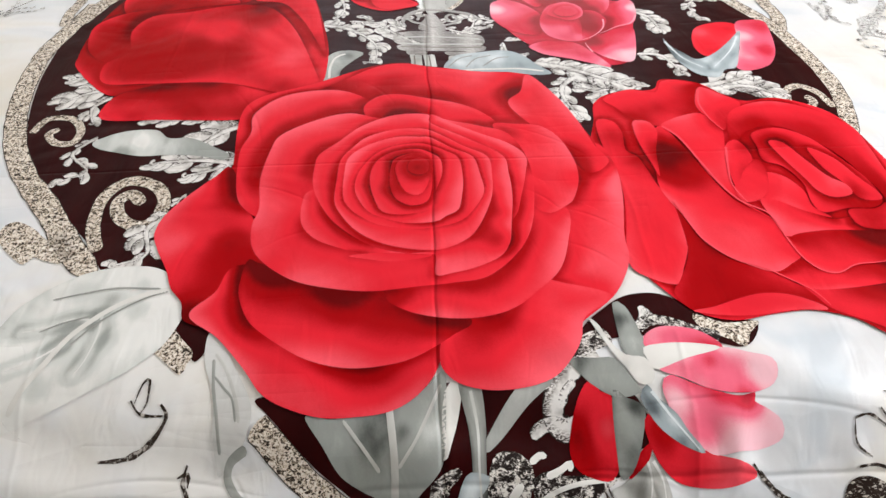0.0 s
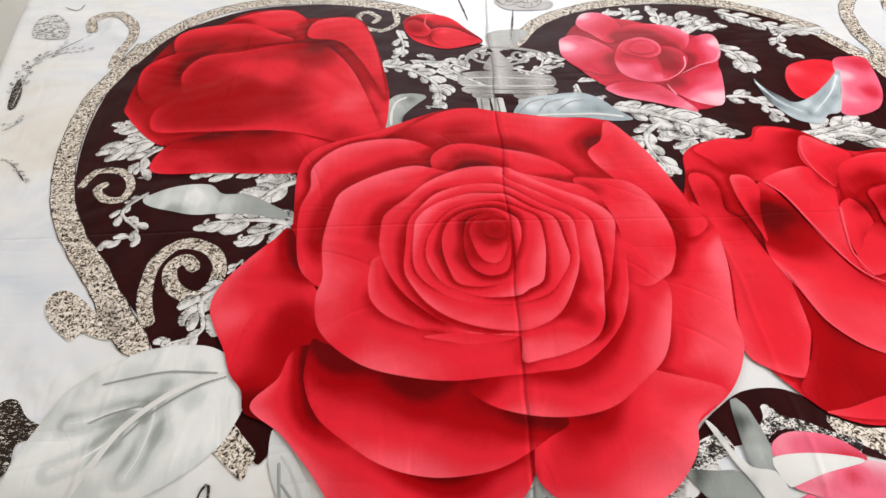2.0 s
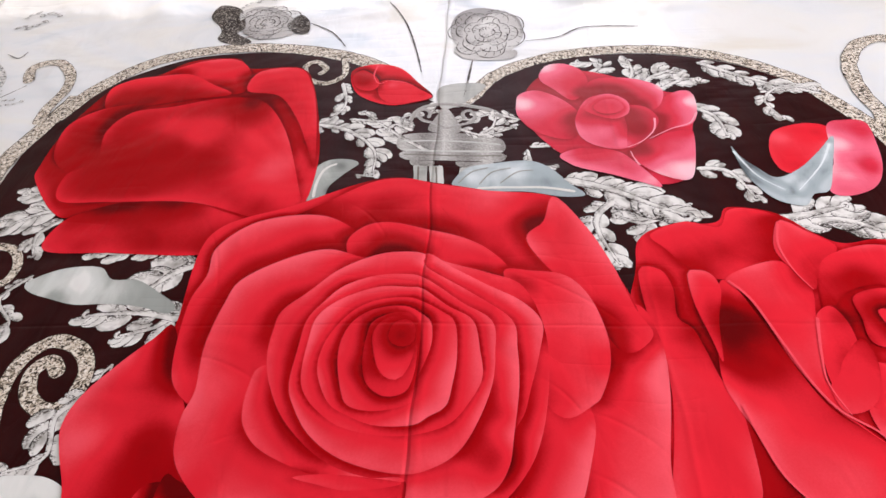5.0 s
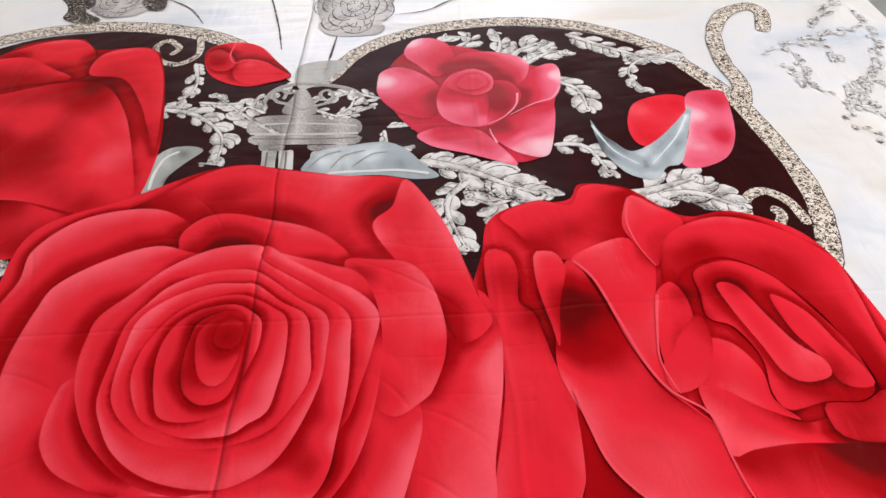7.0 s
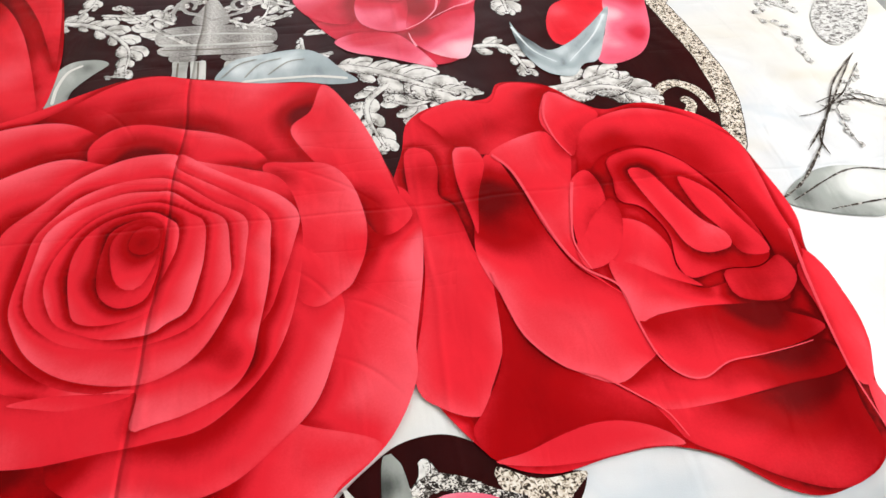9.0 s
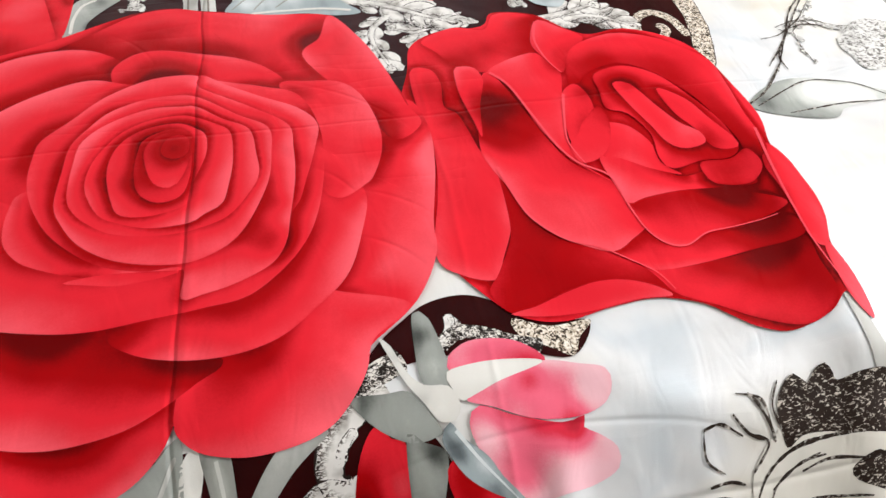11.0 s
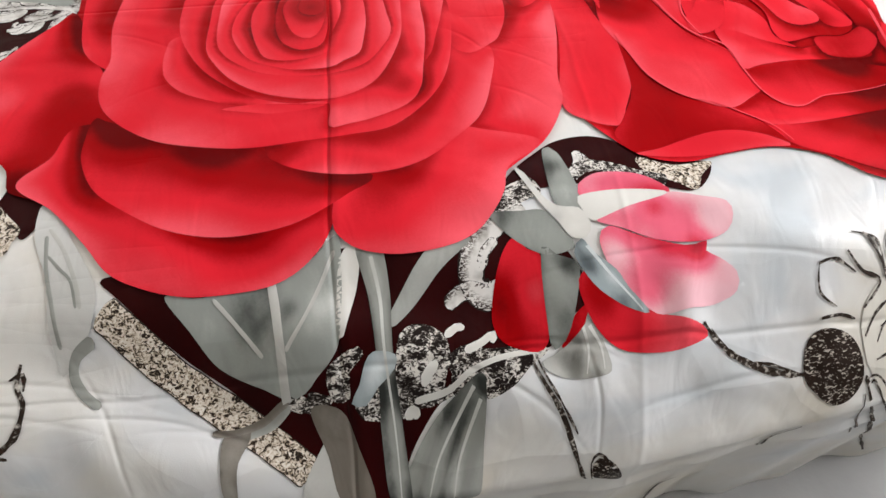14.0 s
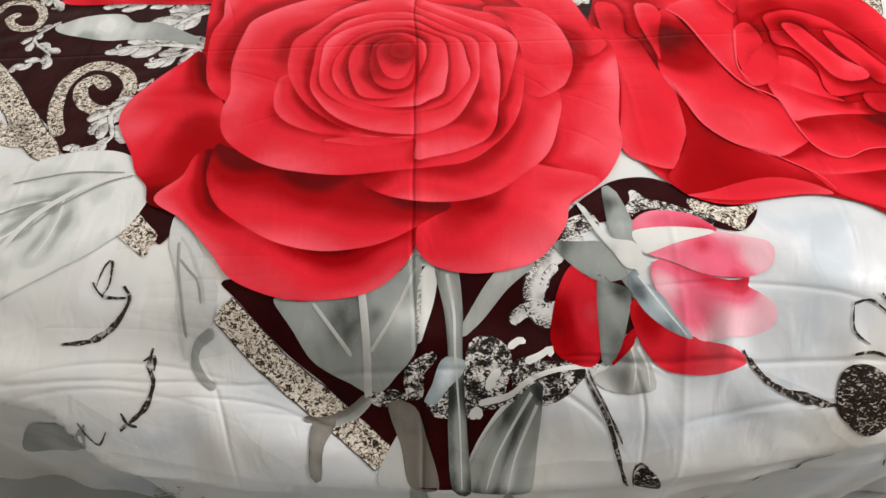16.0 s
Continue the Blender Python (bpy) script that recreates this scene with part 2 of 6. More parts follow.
MATS = {
    "red": dye("red_dye", [(0.0, (0.13, 0.0006, 0.001)), (0.28, (0.36, 0.0012, 0.003)), (0.58, (0.74, 0.018, 0.032)), (1.0, (0.93, 0.115, 0.15))]),
    "pink": dye("pink_dye", [(0.0, (0.30, 0.003, 0.01)), (0.35, (0.64, 0.02, 0.05)), (0.65, (0.82, 0.13, 0.21)), (1.0, (0.90, 0.52, 0.58))]),
    "grey": dye("grey_leaf_dye", [(0.0, (0.05, 0.055, 0.05)), (0.45, (0.33, 0.35, 0.325)), (0.8, (0.62, 0.64, 0.61)), (1.0, (0.78, 0.78, 0.75))], wash=0.5, stretch=(2.2, 0.9, 1)),
    "greyleaf2": dye("stem_dye", [(0.0, (0.035, 0.038, 0.034)), (0.45, (0.30, 0.31, 0.285)), (1.0, (0.62, 0.63, 0.60))], wash=0.5, stretch=(2.2, 0.9, 1)),
    "blueleaf": dye("blue_grey_dye", [(0.0, (0.10, 0.12, 0.13)), (0.5, (0.36, 0.42, 0.44)), (1.0, (0.72, 0.77, 0.78))], wash=0.5, stretch=(2.2, 0.9, 1)),
    "paleleaf": dye("pale_leaf_dye", [(0.0, (0.22, 0.22, 0.20)), (0.5, (0.52, 0.52, 0.49)), (1.0, (0.76, 0.76, 0.73))], wash=0.5, stretch=(2.2, 0.9, 1)),
    "brownleaf": dye("brown_grey_dye", [(0.0, (0.03, 0.025, 0.02)), (0.5, (0.17, 0.15, 0.125)), (1.0, (0.42, 0.40, 0.36))], wash=0.5, stretch=(2.2, 0.9, 1)),
    "palebud": dye("white_bud_dye", [(0.0, (0.4, 0.4, 0.38)), (0.5, (0.72, 0.71, 0.67)), (1.0, (0.85, 0.84, 0.8))]),
    "greysketch": dye("grey_sketch_dye", [(0.0, (0.10, 0.09, 0.085)), (0.40, (0.34, 0.32, 0.31)), (0.7, (0.6, 0.58, 0.56)), (1.0, (0.74, 0.73, 0.70))], 0.25),
    "faintleaf": dye("faint_leaf_dye", [(0.0, (0.50, 0.50, 0.48)), (0.5, (0.62, 0.62, 0.60)), (1.0, (0.74, 0.74, 0.72))]),
    "paper": dye("cream_dye", [(0.0, (0.45, 0.42, 0.36)), (0.4, (0.72, 0.69, 0.62)), (1.0, (0.78, 0.76, 0.7))]),
    "ground": dye("maroon_dye", [(0.0, (0.014, 0.001, 0.001)), (0.5, (0.024, 0.0014, 0.0014)), (1.0, (0.034, 0.002, 0.002))]),
    "stone": dye("column_dye", [(0.0, (0.06, 0.05, 0.045)), (0.5, (0.34, 0.32, 0.30)), (1.0, (0.72, 0.70, 0.67))], 0.9),
}


def speckle(name, scale, stops, detail=1.5, distort=0.5, stretch=(1, 1, 1)):
    m, n, l, b = nodes_of(name, 0.5)
    nt = m.node_tree
    l.new(ramp(nt, noise_of(nt, scale, detail, stretch, distort), stops, "LINEAR"), b.inputs["Base Color"])
    relief(nt, b)
    return m


MATS["glitter"] = speckle("glitter_dye", 230, [(0.0, (0.015, 0.01, 0.008)), (0.41, (0.03, 0.02, 0.015)), (0.47, (0.42, 0.34, 0.25)), (0.53, (0.70, 0.62, 0.52)), (0.7, (0.86, 0.82, 0.76))], 2, 1.2)
glit = MATS["glitter"].node_tree
edge_tone = maths(glit, "LESS_THAN", maths(glit, "ABSOLUTE", maths(glit, "SUBTRACT", attribute(glit, "ink"), 0.5)), 0.465)
dim = glit.nodes.new("ShaderNodeMix")
dim.data_type = "RGBA"
glit.links.new(edge_tone, dim.inputs[0])
dim.inputs[6].default_value = (0.03, 0.022, 0.018, 1)
bs = glit.nodes["Principled BSDF"]
glit.links.new(bs.inputs["Base Color"].links[0].from_socket, dim.inputs[7])
glit.links.new(dim.outputs[2], bs.inputs["Base Color"])
MATS["sketch"] = speckle("dark_sketch_dye", 170, [(0.0, (0.018, 0.010, 0.007)), (0.56, (0.024, 0.014, 0.01)), (0.64, (0.55, 0.5, 0.43)), (0.8, (0.75, 0.71, 0.64))], 3, 1.0, (1, 2.2, 1))
MATS["greysketch2"] = speckle("faint_sketch_dye", 120, [(0.0, (0.10, 0.095, 0.09)), (0.40, (0.16, 0.15, 0.14)), (0.5, (0.6, 0.59, 0.57)), (0.7, (0.76, 0.76, 0.74))], 3, 1.0, (1, 1.6, 1))
MATS["ink"] = speckle("black_line_dye", 200, [(0.0, (0.018, 0.011, 0.008)), (0.53, (0.035, 0.024, 0.018)), (0.64, (0.45, 0.42, 0.38)), (0.8, (0.6, 0.57, 0.52))], 3)


def hatched():
    """Engraved silver leaf: white ground with dark hatching that follows the leaf."""
    m, n, l, b = nodes_of("silver_hatch_dye", 0.5)
    nt = m.node_tree
    across = maths(nt, "ADD", attribute(nt, "ink"), maths(nt, "MULTIPLY", maths(nt, "SUBTRACT", noise_of(nt, 120, 2), 0.5), 0.24))
    v = maths(nt, "ABSOLUTE", maths(nt, "SUBTRACT", across, 0.5))
    # a bright lobe that greys towards one flank, fine flecks there, a dark line round it
    flank = maths(nt, "MINIMUM", maths(nt, "MAXIMUM", maths(nt, "MULTIPLY", maths(nt, "SUBTRACT", 0.48, across), 2.6), 0.0), 1.0)
    flecks = maths(nt, "MULTIPLY", maths(nt, "GREATER_THAN", noise_of(nt, 300, 1, (1, 2.5, 1)), 0.5), 0.75)
    soft = maths(nt, "MULTIPLY", maths(nt, "MAXIMUM", maths(nt, "SUBTRACT", noise_of(nt, 55, 2), 0.42), 0.0), 1.3)
    tone = maths(nt, "SUBTRACT", maths(nt, "SUBTRACT", 1.0, maths(nt, "MULTIPLY", flank, flecks)), soft)
    tone = maths(nt, "MULTIPLY", tone, maths(nt, "LESS_THAN", v, 0.44))
    l.new(ramp(nt, tone, [(0.0, (0.02, 0.013, 0.011)), (0.35, (0.12, 0.10, 0.09)), (0.65, (0.42, 0.40, 0.37)), (0.95, (0.76, 0.74, 0.71))], "LINEAR"), b.inputs["Base Color"])
    relief(nt, b)
    return m


MATS["hatch"] = hatched()


def engraved():
    """Fine white contour lines and flecks on black, as in an etching."""
    m, n, l, b = nodes_of("etched_dye", 0.5)
    nt = m.node_tree
    fine = noise_of(nt, 210, 2, (1, 1.5, 1), 1.6)
    broad = maths(nt, "MULTIPLY", maths(nt, "SUBTRACT", noise_of(nt, 62, 1, (1, 1, 1), 0.8), 0.5), 0.75)
    l.new(ramp(nt, maths(nt, "ADD", fine, broad), [(0.47, (0.014, 0.009, 0.008)), (0.54, (0.2, 0.18, 0.16)), (0.60, (0.74, 0.71, 0.66))], "LINEAR"), b.inputs["Base Color"])
    relief(nt, b)
    return m


MATS["etched"] = engraved()
MATS["ground"].node_tree.nodes["Principled BSDF"].inputs["Specular IOR Level"].default_value = 0.06
MATS["red"].node_tree.nodes["Principled BSDF"].inputs["Specular IOR Level"].default_value = 0.03


def cloth_material():
    m, n, l, b = nodes_of("white_cotton", 0.34, 0.0, 0.5)
    nt = m.node_tree
    # bluish and cream clouds: printed tints, and reflected light put into the colour
    l.new(ramp(nt, noise_of(nt, 3.6, 3, (1, 1.6, 1), 0.8), [(0.30, (0.60, 0.65, 0.69)), (0.42, (0.74, 0.75, 0.76)), (0.55, (0.77, 0.76, 0.73)), (0.70, (0.72, 0.68, 0.60))]), b.inputs["Base Color"])
    relief(nt, b)
    return m


COTTON = cloth_material()


def plain(name, dark, light, scale, rough, bump=0.001):
    m, n, l, b = nodes_of(name, rough, 0.0)
    nt = m.node_tree
    f = noise_of(nt, scale, 4)
    l.new(ramp(nt, f, [(0.3, dark), (0.7, light)]), b.inputs["Base Color"])
    bp = nt.nodes.new("ShaderNodeBump")
    bp.inputs["Distance"].default_value = bump
    l.new(noise_of(nt, scale * 12, 3), bp.inputs["Height"])
    l.new(bp.outputs["Normal"], b.inputs["Normal"])
    return m


PAINT = plain("cream_wall_paint", (0.76, 0.74, 0.67), (0.80, 0.78, 0.72), 2.0, 0.7)
# dark tone picked to weaken the light bounced off the unseen south wall
DIM_PAINT = plain("bounce_cutting_grey", (0.24, 0.24, 0.25), (0.28, 0.28, 0.29), 2.0, 0.7)
WHITE = plain("white_ceiling_paint", (0.76, 0.76, 0.74), (0.8, 0.8, 0.78), 2.0, 0.8)
# grey set for the hidden floor to dim and cool its bounced light
TILE = plain("grey_floor_tile", (0.30, 0.30, 0.30), (0.38, 0.38, 0.37), 3.0, 0.3)
WOOD = plain("brown_wood", (0.16, 0.09, 0.04), (0.30, 0.18, 0.085), 9.0, 0.4)
TICKING = plain("mattress_ticking", (0.55, 0.55, 0.56), (0.66, 0.66, 0.66), 30.0, 0.8)
FRAME_WHITE = plain("white_window_paint", (0.74, 0.74, 0.72), (0.8, 0.8, 0.78), 6.0, 0.4)


# ---- building helpers ----
def mesh_object(name, verts, faces, mat, parent=None, smooth=True, label=""):
    me = bpy.data.meshes.new(name)
    me.from_pydata(verts, [], faces)
    me.materials.append(mat)
    if smooth:
        me.polygons.foreach_set("use_smooth", [True] * len(me.polygons))
    ob = new(name, me)
    if parent:
        ob.parent = parent
    if label:
        ob["label"] = label
    return ob


def part(name, bm, mat, parent=None, label=""):
    me = bpy.data.meshes.new(name)
    bm.to_mesh(me)
    bm.free()
    me.materials.append(mat)
    ob = new(name, me)
    if parent:
        ob.parent = parent
    if label:
        ob["label"] = label
    return ob


def box(lo, hi, bevel=0.0):
    bm = bmesh.new()
    bmesh.ops.create_cube(bm, size=1.0)
    for v in bm.verts:
        v.co = Vector([(a + b) / 2 + c * (b - a) for a, b, c in zip(lo, hi, v.co)])
    if bevel:
        bmesh.ops.bevel(bm, geom=bm.edges[:], offset=bevel, segments=3, profile=0.5, affect="EDGES")
    return bm


# ---- room ----
X0, X1, Y0, Y1, H = -1.42, 2.7, -3.6, 3.3, 2.7


def wall_with_opening(name, axis, at, thick, span, hole, label):
    """A wall across axis ('x' or 'y') at a place, with an opening (a0, a1, z0, z1) through it."""
    wall = None
    a0, a1, z0, z1 = hole
    s0, s1 = span
    bm = bmesh.new()
    for (p, q, r, s) in ((s0, a0, 0, H), (a1, s1, 0, H), (a0, a1, 0, z0), (a0, a1, z1, H)):
        lo, hi = ((at, p, r), (at + thick, q, s)) if axis == "x" else ((p, at, r), (q, at + thick, s))
        made = bmesh.ops.create_cube(bm, size=1.0)["verts"]
        for v in made:
            v.co = Vector([(a + b) / 2 + c * (b - a) for a, b, c in zip(lo, hi, v.co)])
    wall = part(name, bm, PAINT)
    return tagged(wall, label, "wall", kind="structure")


# openings for two added, unseen windows, set where the lamps stand
FAR_HOLE, SIDE_HOLE = (-1.05, 1.25, 1.05, 2.45), (-0.55, 0.75, 1.1, 2.4)
wall_with_opening("wall_north", "y", Y1, 0.2, (X0, X1), FAR_HOLE, "cream painted wall with an added, unseen wide window")
wall_with_opening("wall_east", "x", X1, 0.2, (Y0, Y1), SIDE_HOLE, "cream painted wall with an added, unseen window beside the bed")
tagged(part("wall_west", box((X0 - 0.2, Y0, 0), (X0, Y1, H)), PAINT), "plain cream painted wall", "wall", kind="structure")
# added out of view, far back and dark, so the hanging cloth stays dim
tagged(part("wall_south", box((X0, Y0 - 0.2, 0), (X1, Y0, H)), DIM_PAINT), "plain unseen wall, made dark grey to bounce less light", "wall", kind="structure")
tagged(part("ceiling", box((X0, Y0, H), (X1, Y1, H + 0.15)), WHITE), "plain white painted ceiling", "ceiling", kind="structure")
floor = tagged(part("floor", box((X0, Y0, -0.1), (X1, Y1, -0.004)), TILE), "grey tiled floor under the bed", "floor", kind="structure")


def window(name, axis, at, hole):
    a0, a1, z0, z1 = hole
    mid = (a0 + a1) / 2
    w = tagged(new(name), "unseen white framed window, added around a lamp", "window", kind="structure")
    for lo, hi in (((a0, z0), (a1, z0 + 0.05)), ((a0, z1 - 0.05), (a1, z1)), ((a0, z0 + 0.05), (a0 + 0.05, z1 - 0.05)),
                   ((a1 - 0.05, z0 + 0.05), (a1, z1 - 0.05)), ((mid - 0.025, z0 + 0.05), (mid + 0.025, z1 - 0.05))):
        if axis == "y":
            bm = box((lo[0], at + 0.12, lo[1]), (hi[0], at + 0.17, hi[1]), 0.004)
        else:
            bm = box((at + 0.12, lo[0], lo[1]), (at + 0.17, hi[0], hi[1]), 0.004)
        part("window_frame", bm, FRAME_WHITE, w)
    return w


# both windows are made up, out of view, to let the lamps in
window("unseen_window_1", "y", Y1, FAR_HOLE)
window("unseen_window_2", "x", X1, SIDE_HOLE)

# ---- bed ----
bed = tagged(new("bed"), "brown wooden bed base under the mattress", "bed")
part("rail", box((-0.94, 0.02, 0.08), (1.02, 1.20, 0.22), 0.01), WOOD, bed)
for x in (-0.88, 0.96):
    for y in (0.08, 1.14):
        part("leg", box((x - 0.04, y - 0.04, 0), (x + 0.04, y + 0.04, 0.08), 0.004), WOOD, bed)
head = part("headboard", box((-1.1, -0.025, 0.0), (1.1, 0.025, 0.455), 0.008), WOOD, bed, "low brown wooden headboard")
head.matrix_world = pose(0.0, 1.475, 0, 0, 0, -6.6)
tagged(part("mattress", box((-0.93, 0.02, 0.22), (1.01, 1.20, 0.465), 0.03), TICKING), "thick pale mattress hidden under the spread sheet", "mattress")


# ---- bed sheet ----
sheet = tagged(new("bed_sheet"), "white cotton sheet printed with large red roses, on the bed", "bed sheet")


def cloth():
    xs = np.concatenate([np.linspace(-1.45, -1.17, 18), np.arange(-1.165, 1.1001, 0.0075), np.linspace(1.105, 1.38, 18)])
    ys = np.concatenate([np.linspace(-0.62, -0.31, 32), np.arange(-0.305, 1.5301, 0.0075), np.linspace(1.535, 1.75, 14)])
    gx, gy = np.meshgrid(xs, ys)
    X, Y, Z = drape(gx.ravel(), gy.ravel())
    nx, ny = len(xs), len(ys)
    i = np.arange((ny - 1) * nx).reshape(ny - 1, nx)[:, :-1].ravel()
    faces = np.stack([i, i + 1, i + nx + 1, i + nx], 1)
    return mesh_object("cloth", np.stack([X, Y, Z], 1).tolist(), faces.tolist(), COTTON, sheet, label="white cotton cloth with pressed fold lines")


cloth()

# ---- the print ----
from mathutils import geometry



def lift_of(layer):
    """The ink lies in thin layers on the cloth."""
    return 0.0008 + 0.00015 * np.minimum(layer, 9) + 0.00006 * np.maximum(layer - 9, 0)



def curve_through(flat, closed, step=0.006):
    """A smooth line through places given in centimetres."""
    p = np.array(flat, float).reshape(-1, 2) / 100
    n = len(p)
    out = []
    for i in range(n if closed else n - 1):
        if closed:
            a, b, c, d = p[i - 1], p[i], p[(i + 1) % n], p[(i + 2) % n]
        else:
            a, b, c, d = p[max(i - 1, 0)], p[i], p[i + 1], p[min(i + 2, n - 1)]
        k = max(2, int(np.linalg.norm(c - b) / step))
        t = (np.arange(k) / k)[:, None]
        out.append(0.5 * (2 * b + (c - a) * t + (2 * a - 5 * b + 4 * c - d) * t ** 2 + (3 * b - a - 3 * c + d) * t ** 3))
    if not closed:
        out.append(p[-1:])
    return np.concatenate(out)


def inside(p, poly):
    x, y = p[:, 0][:, None], p[:, 1][:, None]
    a, b = poly, np.roll(poly, -1, 0)
    cross = (a[None, :, 1] > y) != (b[None, :, 1] > y)
    dy = b[:, 1] - a[:, 1]
    at = a[None, :, 0] + (y - a[None, :, 1]) * ((b[:, 0] - a[:, 0]) / np.where(dy == 0, 1e-9, dy))[None]
    return (cross & (x < at)).sum(1) % 2 == 1


def away(p, line):
    """Distance of places from a densely drawn line."""
    best = np.full(len(p), 9.0)
    for i in range(0, len(p), 4000):
        best[i:i + 4000] = np.sqrt(((p[i:i + 4000, None] - line[None]) ** 2).sum(2)).min(1)
    return best


def filled(line, gap):
    """Triangles over the inside of a closed line, fine enough to follow the cloth."""
    lo, hi = line.min(0), line.max(0)
    gx, gy = np.meshgrid(np.arange(lo[0] + gap / 2, hi[0], gap), np.arange(lo[1] + gap / 2, hi[1], gap))
    gx[::2] += gap / 2
    g = np.stack([gx.ravel(), gy.ravel()], 1)
    if len(g):
        g = g[inside(g, line)]
    if len(g):
        g = g[away(g, line) > gap * 0.45]
    pts = np.concatenate([line, g]) if len(g) else line
    n = len(line)
    got = geometry.delaunay_2d_cdt([Vector(q) for q in pts.tolist()], [(i, (i + 1) % n) for i in range(n)], [], 1, 1e-7)
    return np.array([(q.x, q.y) for q in got[0]]), [tuple(f) for f in got[2]]


def laid(name, flat, faces, mat, lift, ink, run, parent):
    X, Y, Z = drape(flat[:, 0], flat[:, 1], lift)
    ob = mesh_object(name, np.stack([X, Y, Z], 1).tolist(), faces, MATS[mat], parent)
    if name in NAMED:
        ob["label"] = NAMED[name]
    for key, val in (("ink", ink), ("run", run)):
        at = ob.data.attributes.new(key, "FLOAT", "POINT")
        at.data.foreach_set("value", np.asarray(val, np.float32))
    return ob


def upward(flat, faces):
    out = []
    for a, b, c in faces:
        (ax, ay), (bx, by), (cx, cy) = flat[a], flat[b], flat[c]
        out.append((a, b, c) if (bx - ax) * (cy - ay) - (by - ay) * (cx - ax) > 0 else (a, c, b))
    return out


def blob(name, mat, layer, wide, *flat):
    line = curve_through(flat, True)
    pts, faces = filled(line, 0.0075)
    return laid(name, pts, upward(pts, faces), mat, lift_of(layer), 0.5 + 0.2 * np.sin(pts[:, 0] * 90), pts[:, 0], sheet)


def ribbon(line, widths, layer, name, mat, across=5, parent=None):
    d = np.gradient(line, axis=0)
    d /= np.linalg.norm(d, axis=1)[:, None] + 1e-9
    nrm = np.stack([-d[:, 1], d[:, 0]], 1)
    v = np.linspace(-1, 1, across)
    pts = (line[:, None] + nrm[:, None] * (v[None, :, None] * widths[:, None, None] / 2)).reshape(-1, 2)
    n = len(line)
    i = (np.arange(n - 1)[:, None] * across + np.arange(across - 1)[None]).ravel()
    faces = np.stack([i, i + across, i + across + 1, i + 1], 1)
    faces = np.concatenate([faces[:, [0, 1, 2]], faces[:, [0, 2, 3]]]).tolist()
    run = np.repeat(np.cumsum(np.r_[0, np.linalg.norm(np.diff(line, axis=0), axis=1)]), across)
    return laid(name, pts, upward(pts, faces), mat, lift_of(layer), np.tile(v / 2 + 0.5 if mat in ("glitter", "hatch") else 0.55 + 0.12 * v, n), run, parent or sheet)


def stroke(name, mat, wide, layer, *flat):
    """A drawn line, wide in millimetres."""
    line = curve_through(flat, False, 0.004)
    s = np.linspace(0, 1, len(line))
    if mat == "ink":
        rough = np.array([noise.noise((q[0] * 90, q[1] * 90, wide)) for q in line])
        w = wide * 0.62 / 1000 * (0.25 + 0.75 * np.sin(np.pi * np.clip(s, 0.03, 0.97)) ** 0.5) * (1 + 0.7 * rough)
    else:
        rough = np.array([noise.noise((q[0] * 40, q[1] * 40, wide)) for q in line])
        w = wide / 1000 * (1 + 0.12 * rough) * np.clip(np.minimum(s, 1 - s) * 25 + 0.45, 0, 1)
    return ribbon(line, w, layer, name, mat)


def sprig(wide, layer, *flat):
    """A drawn twig with small leaves."""
    return acanthus(wide, layer, *flat, name="sketch_sprig", mat="greysketch2", gap=0.013, stem=0.10)


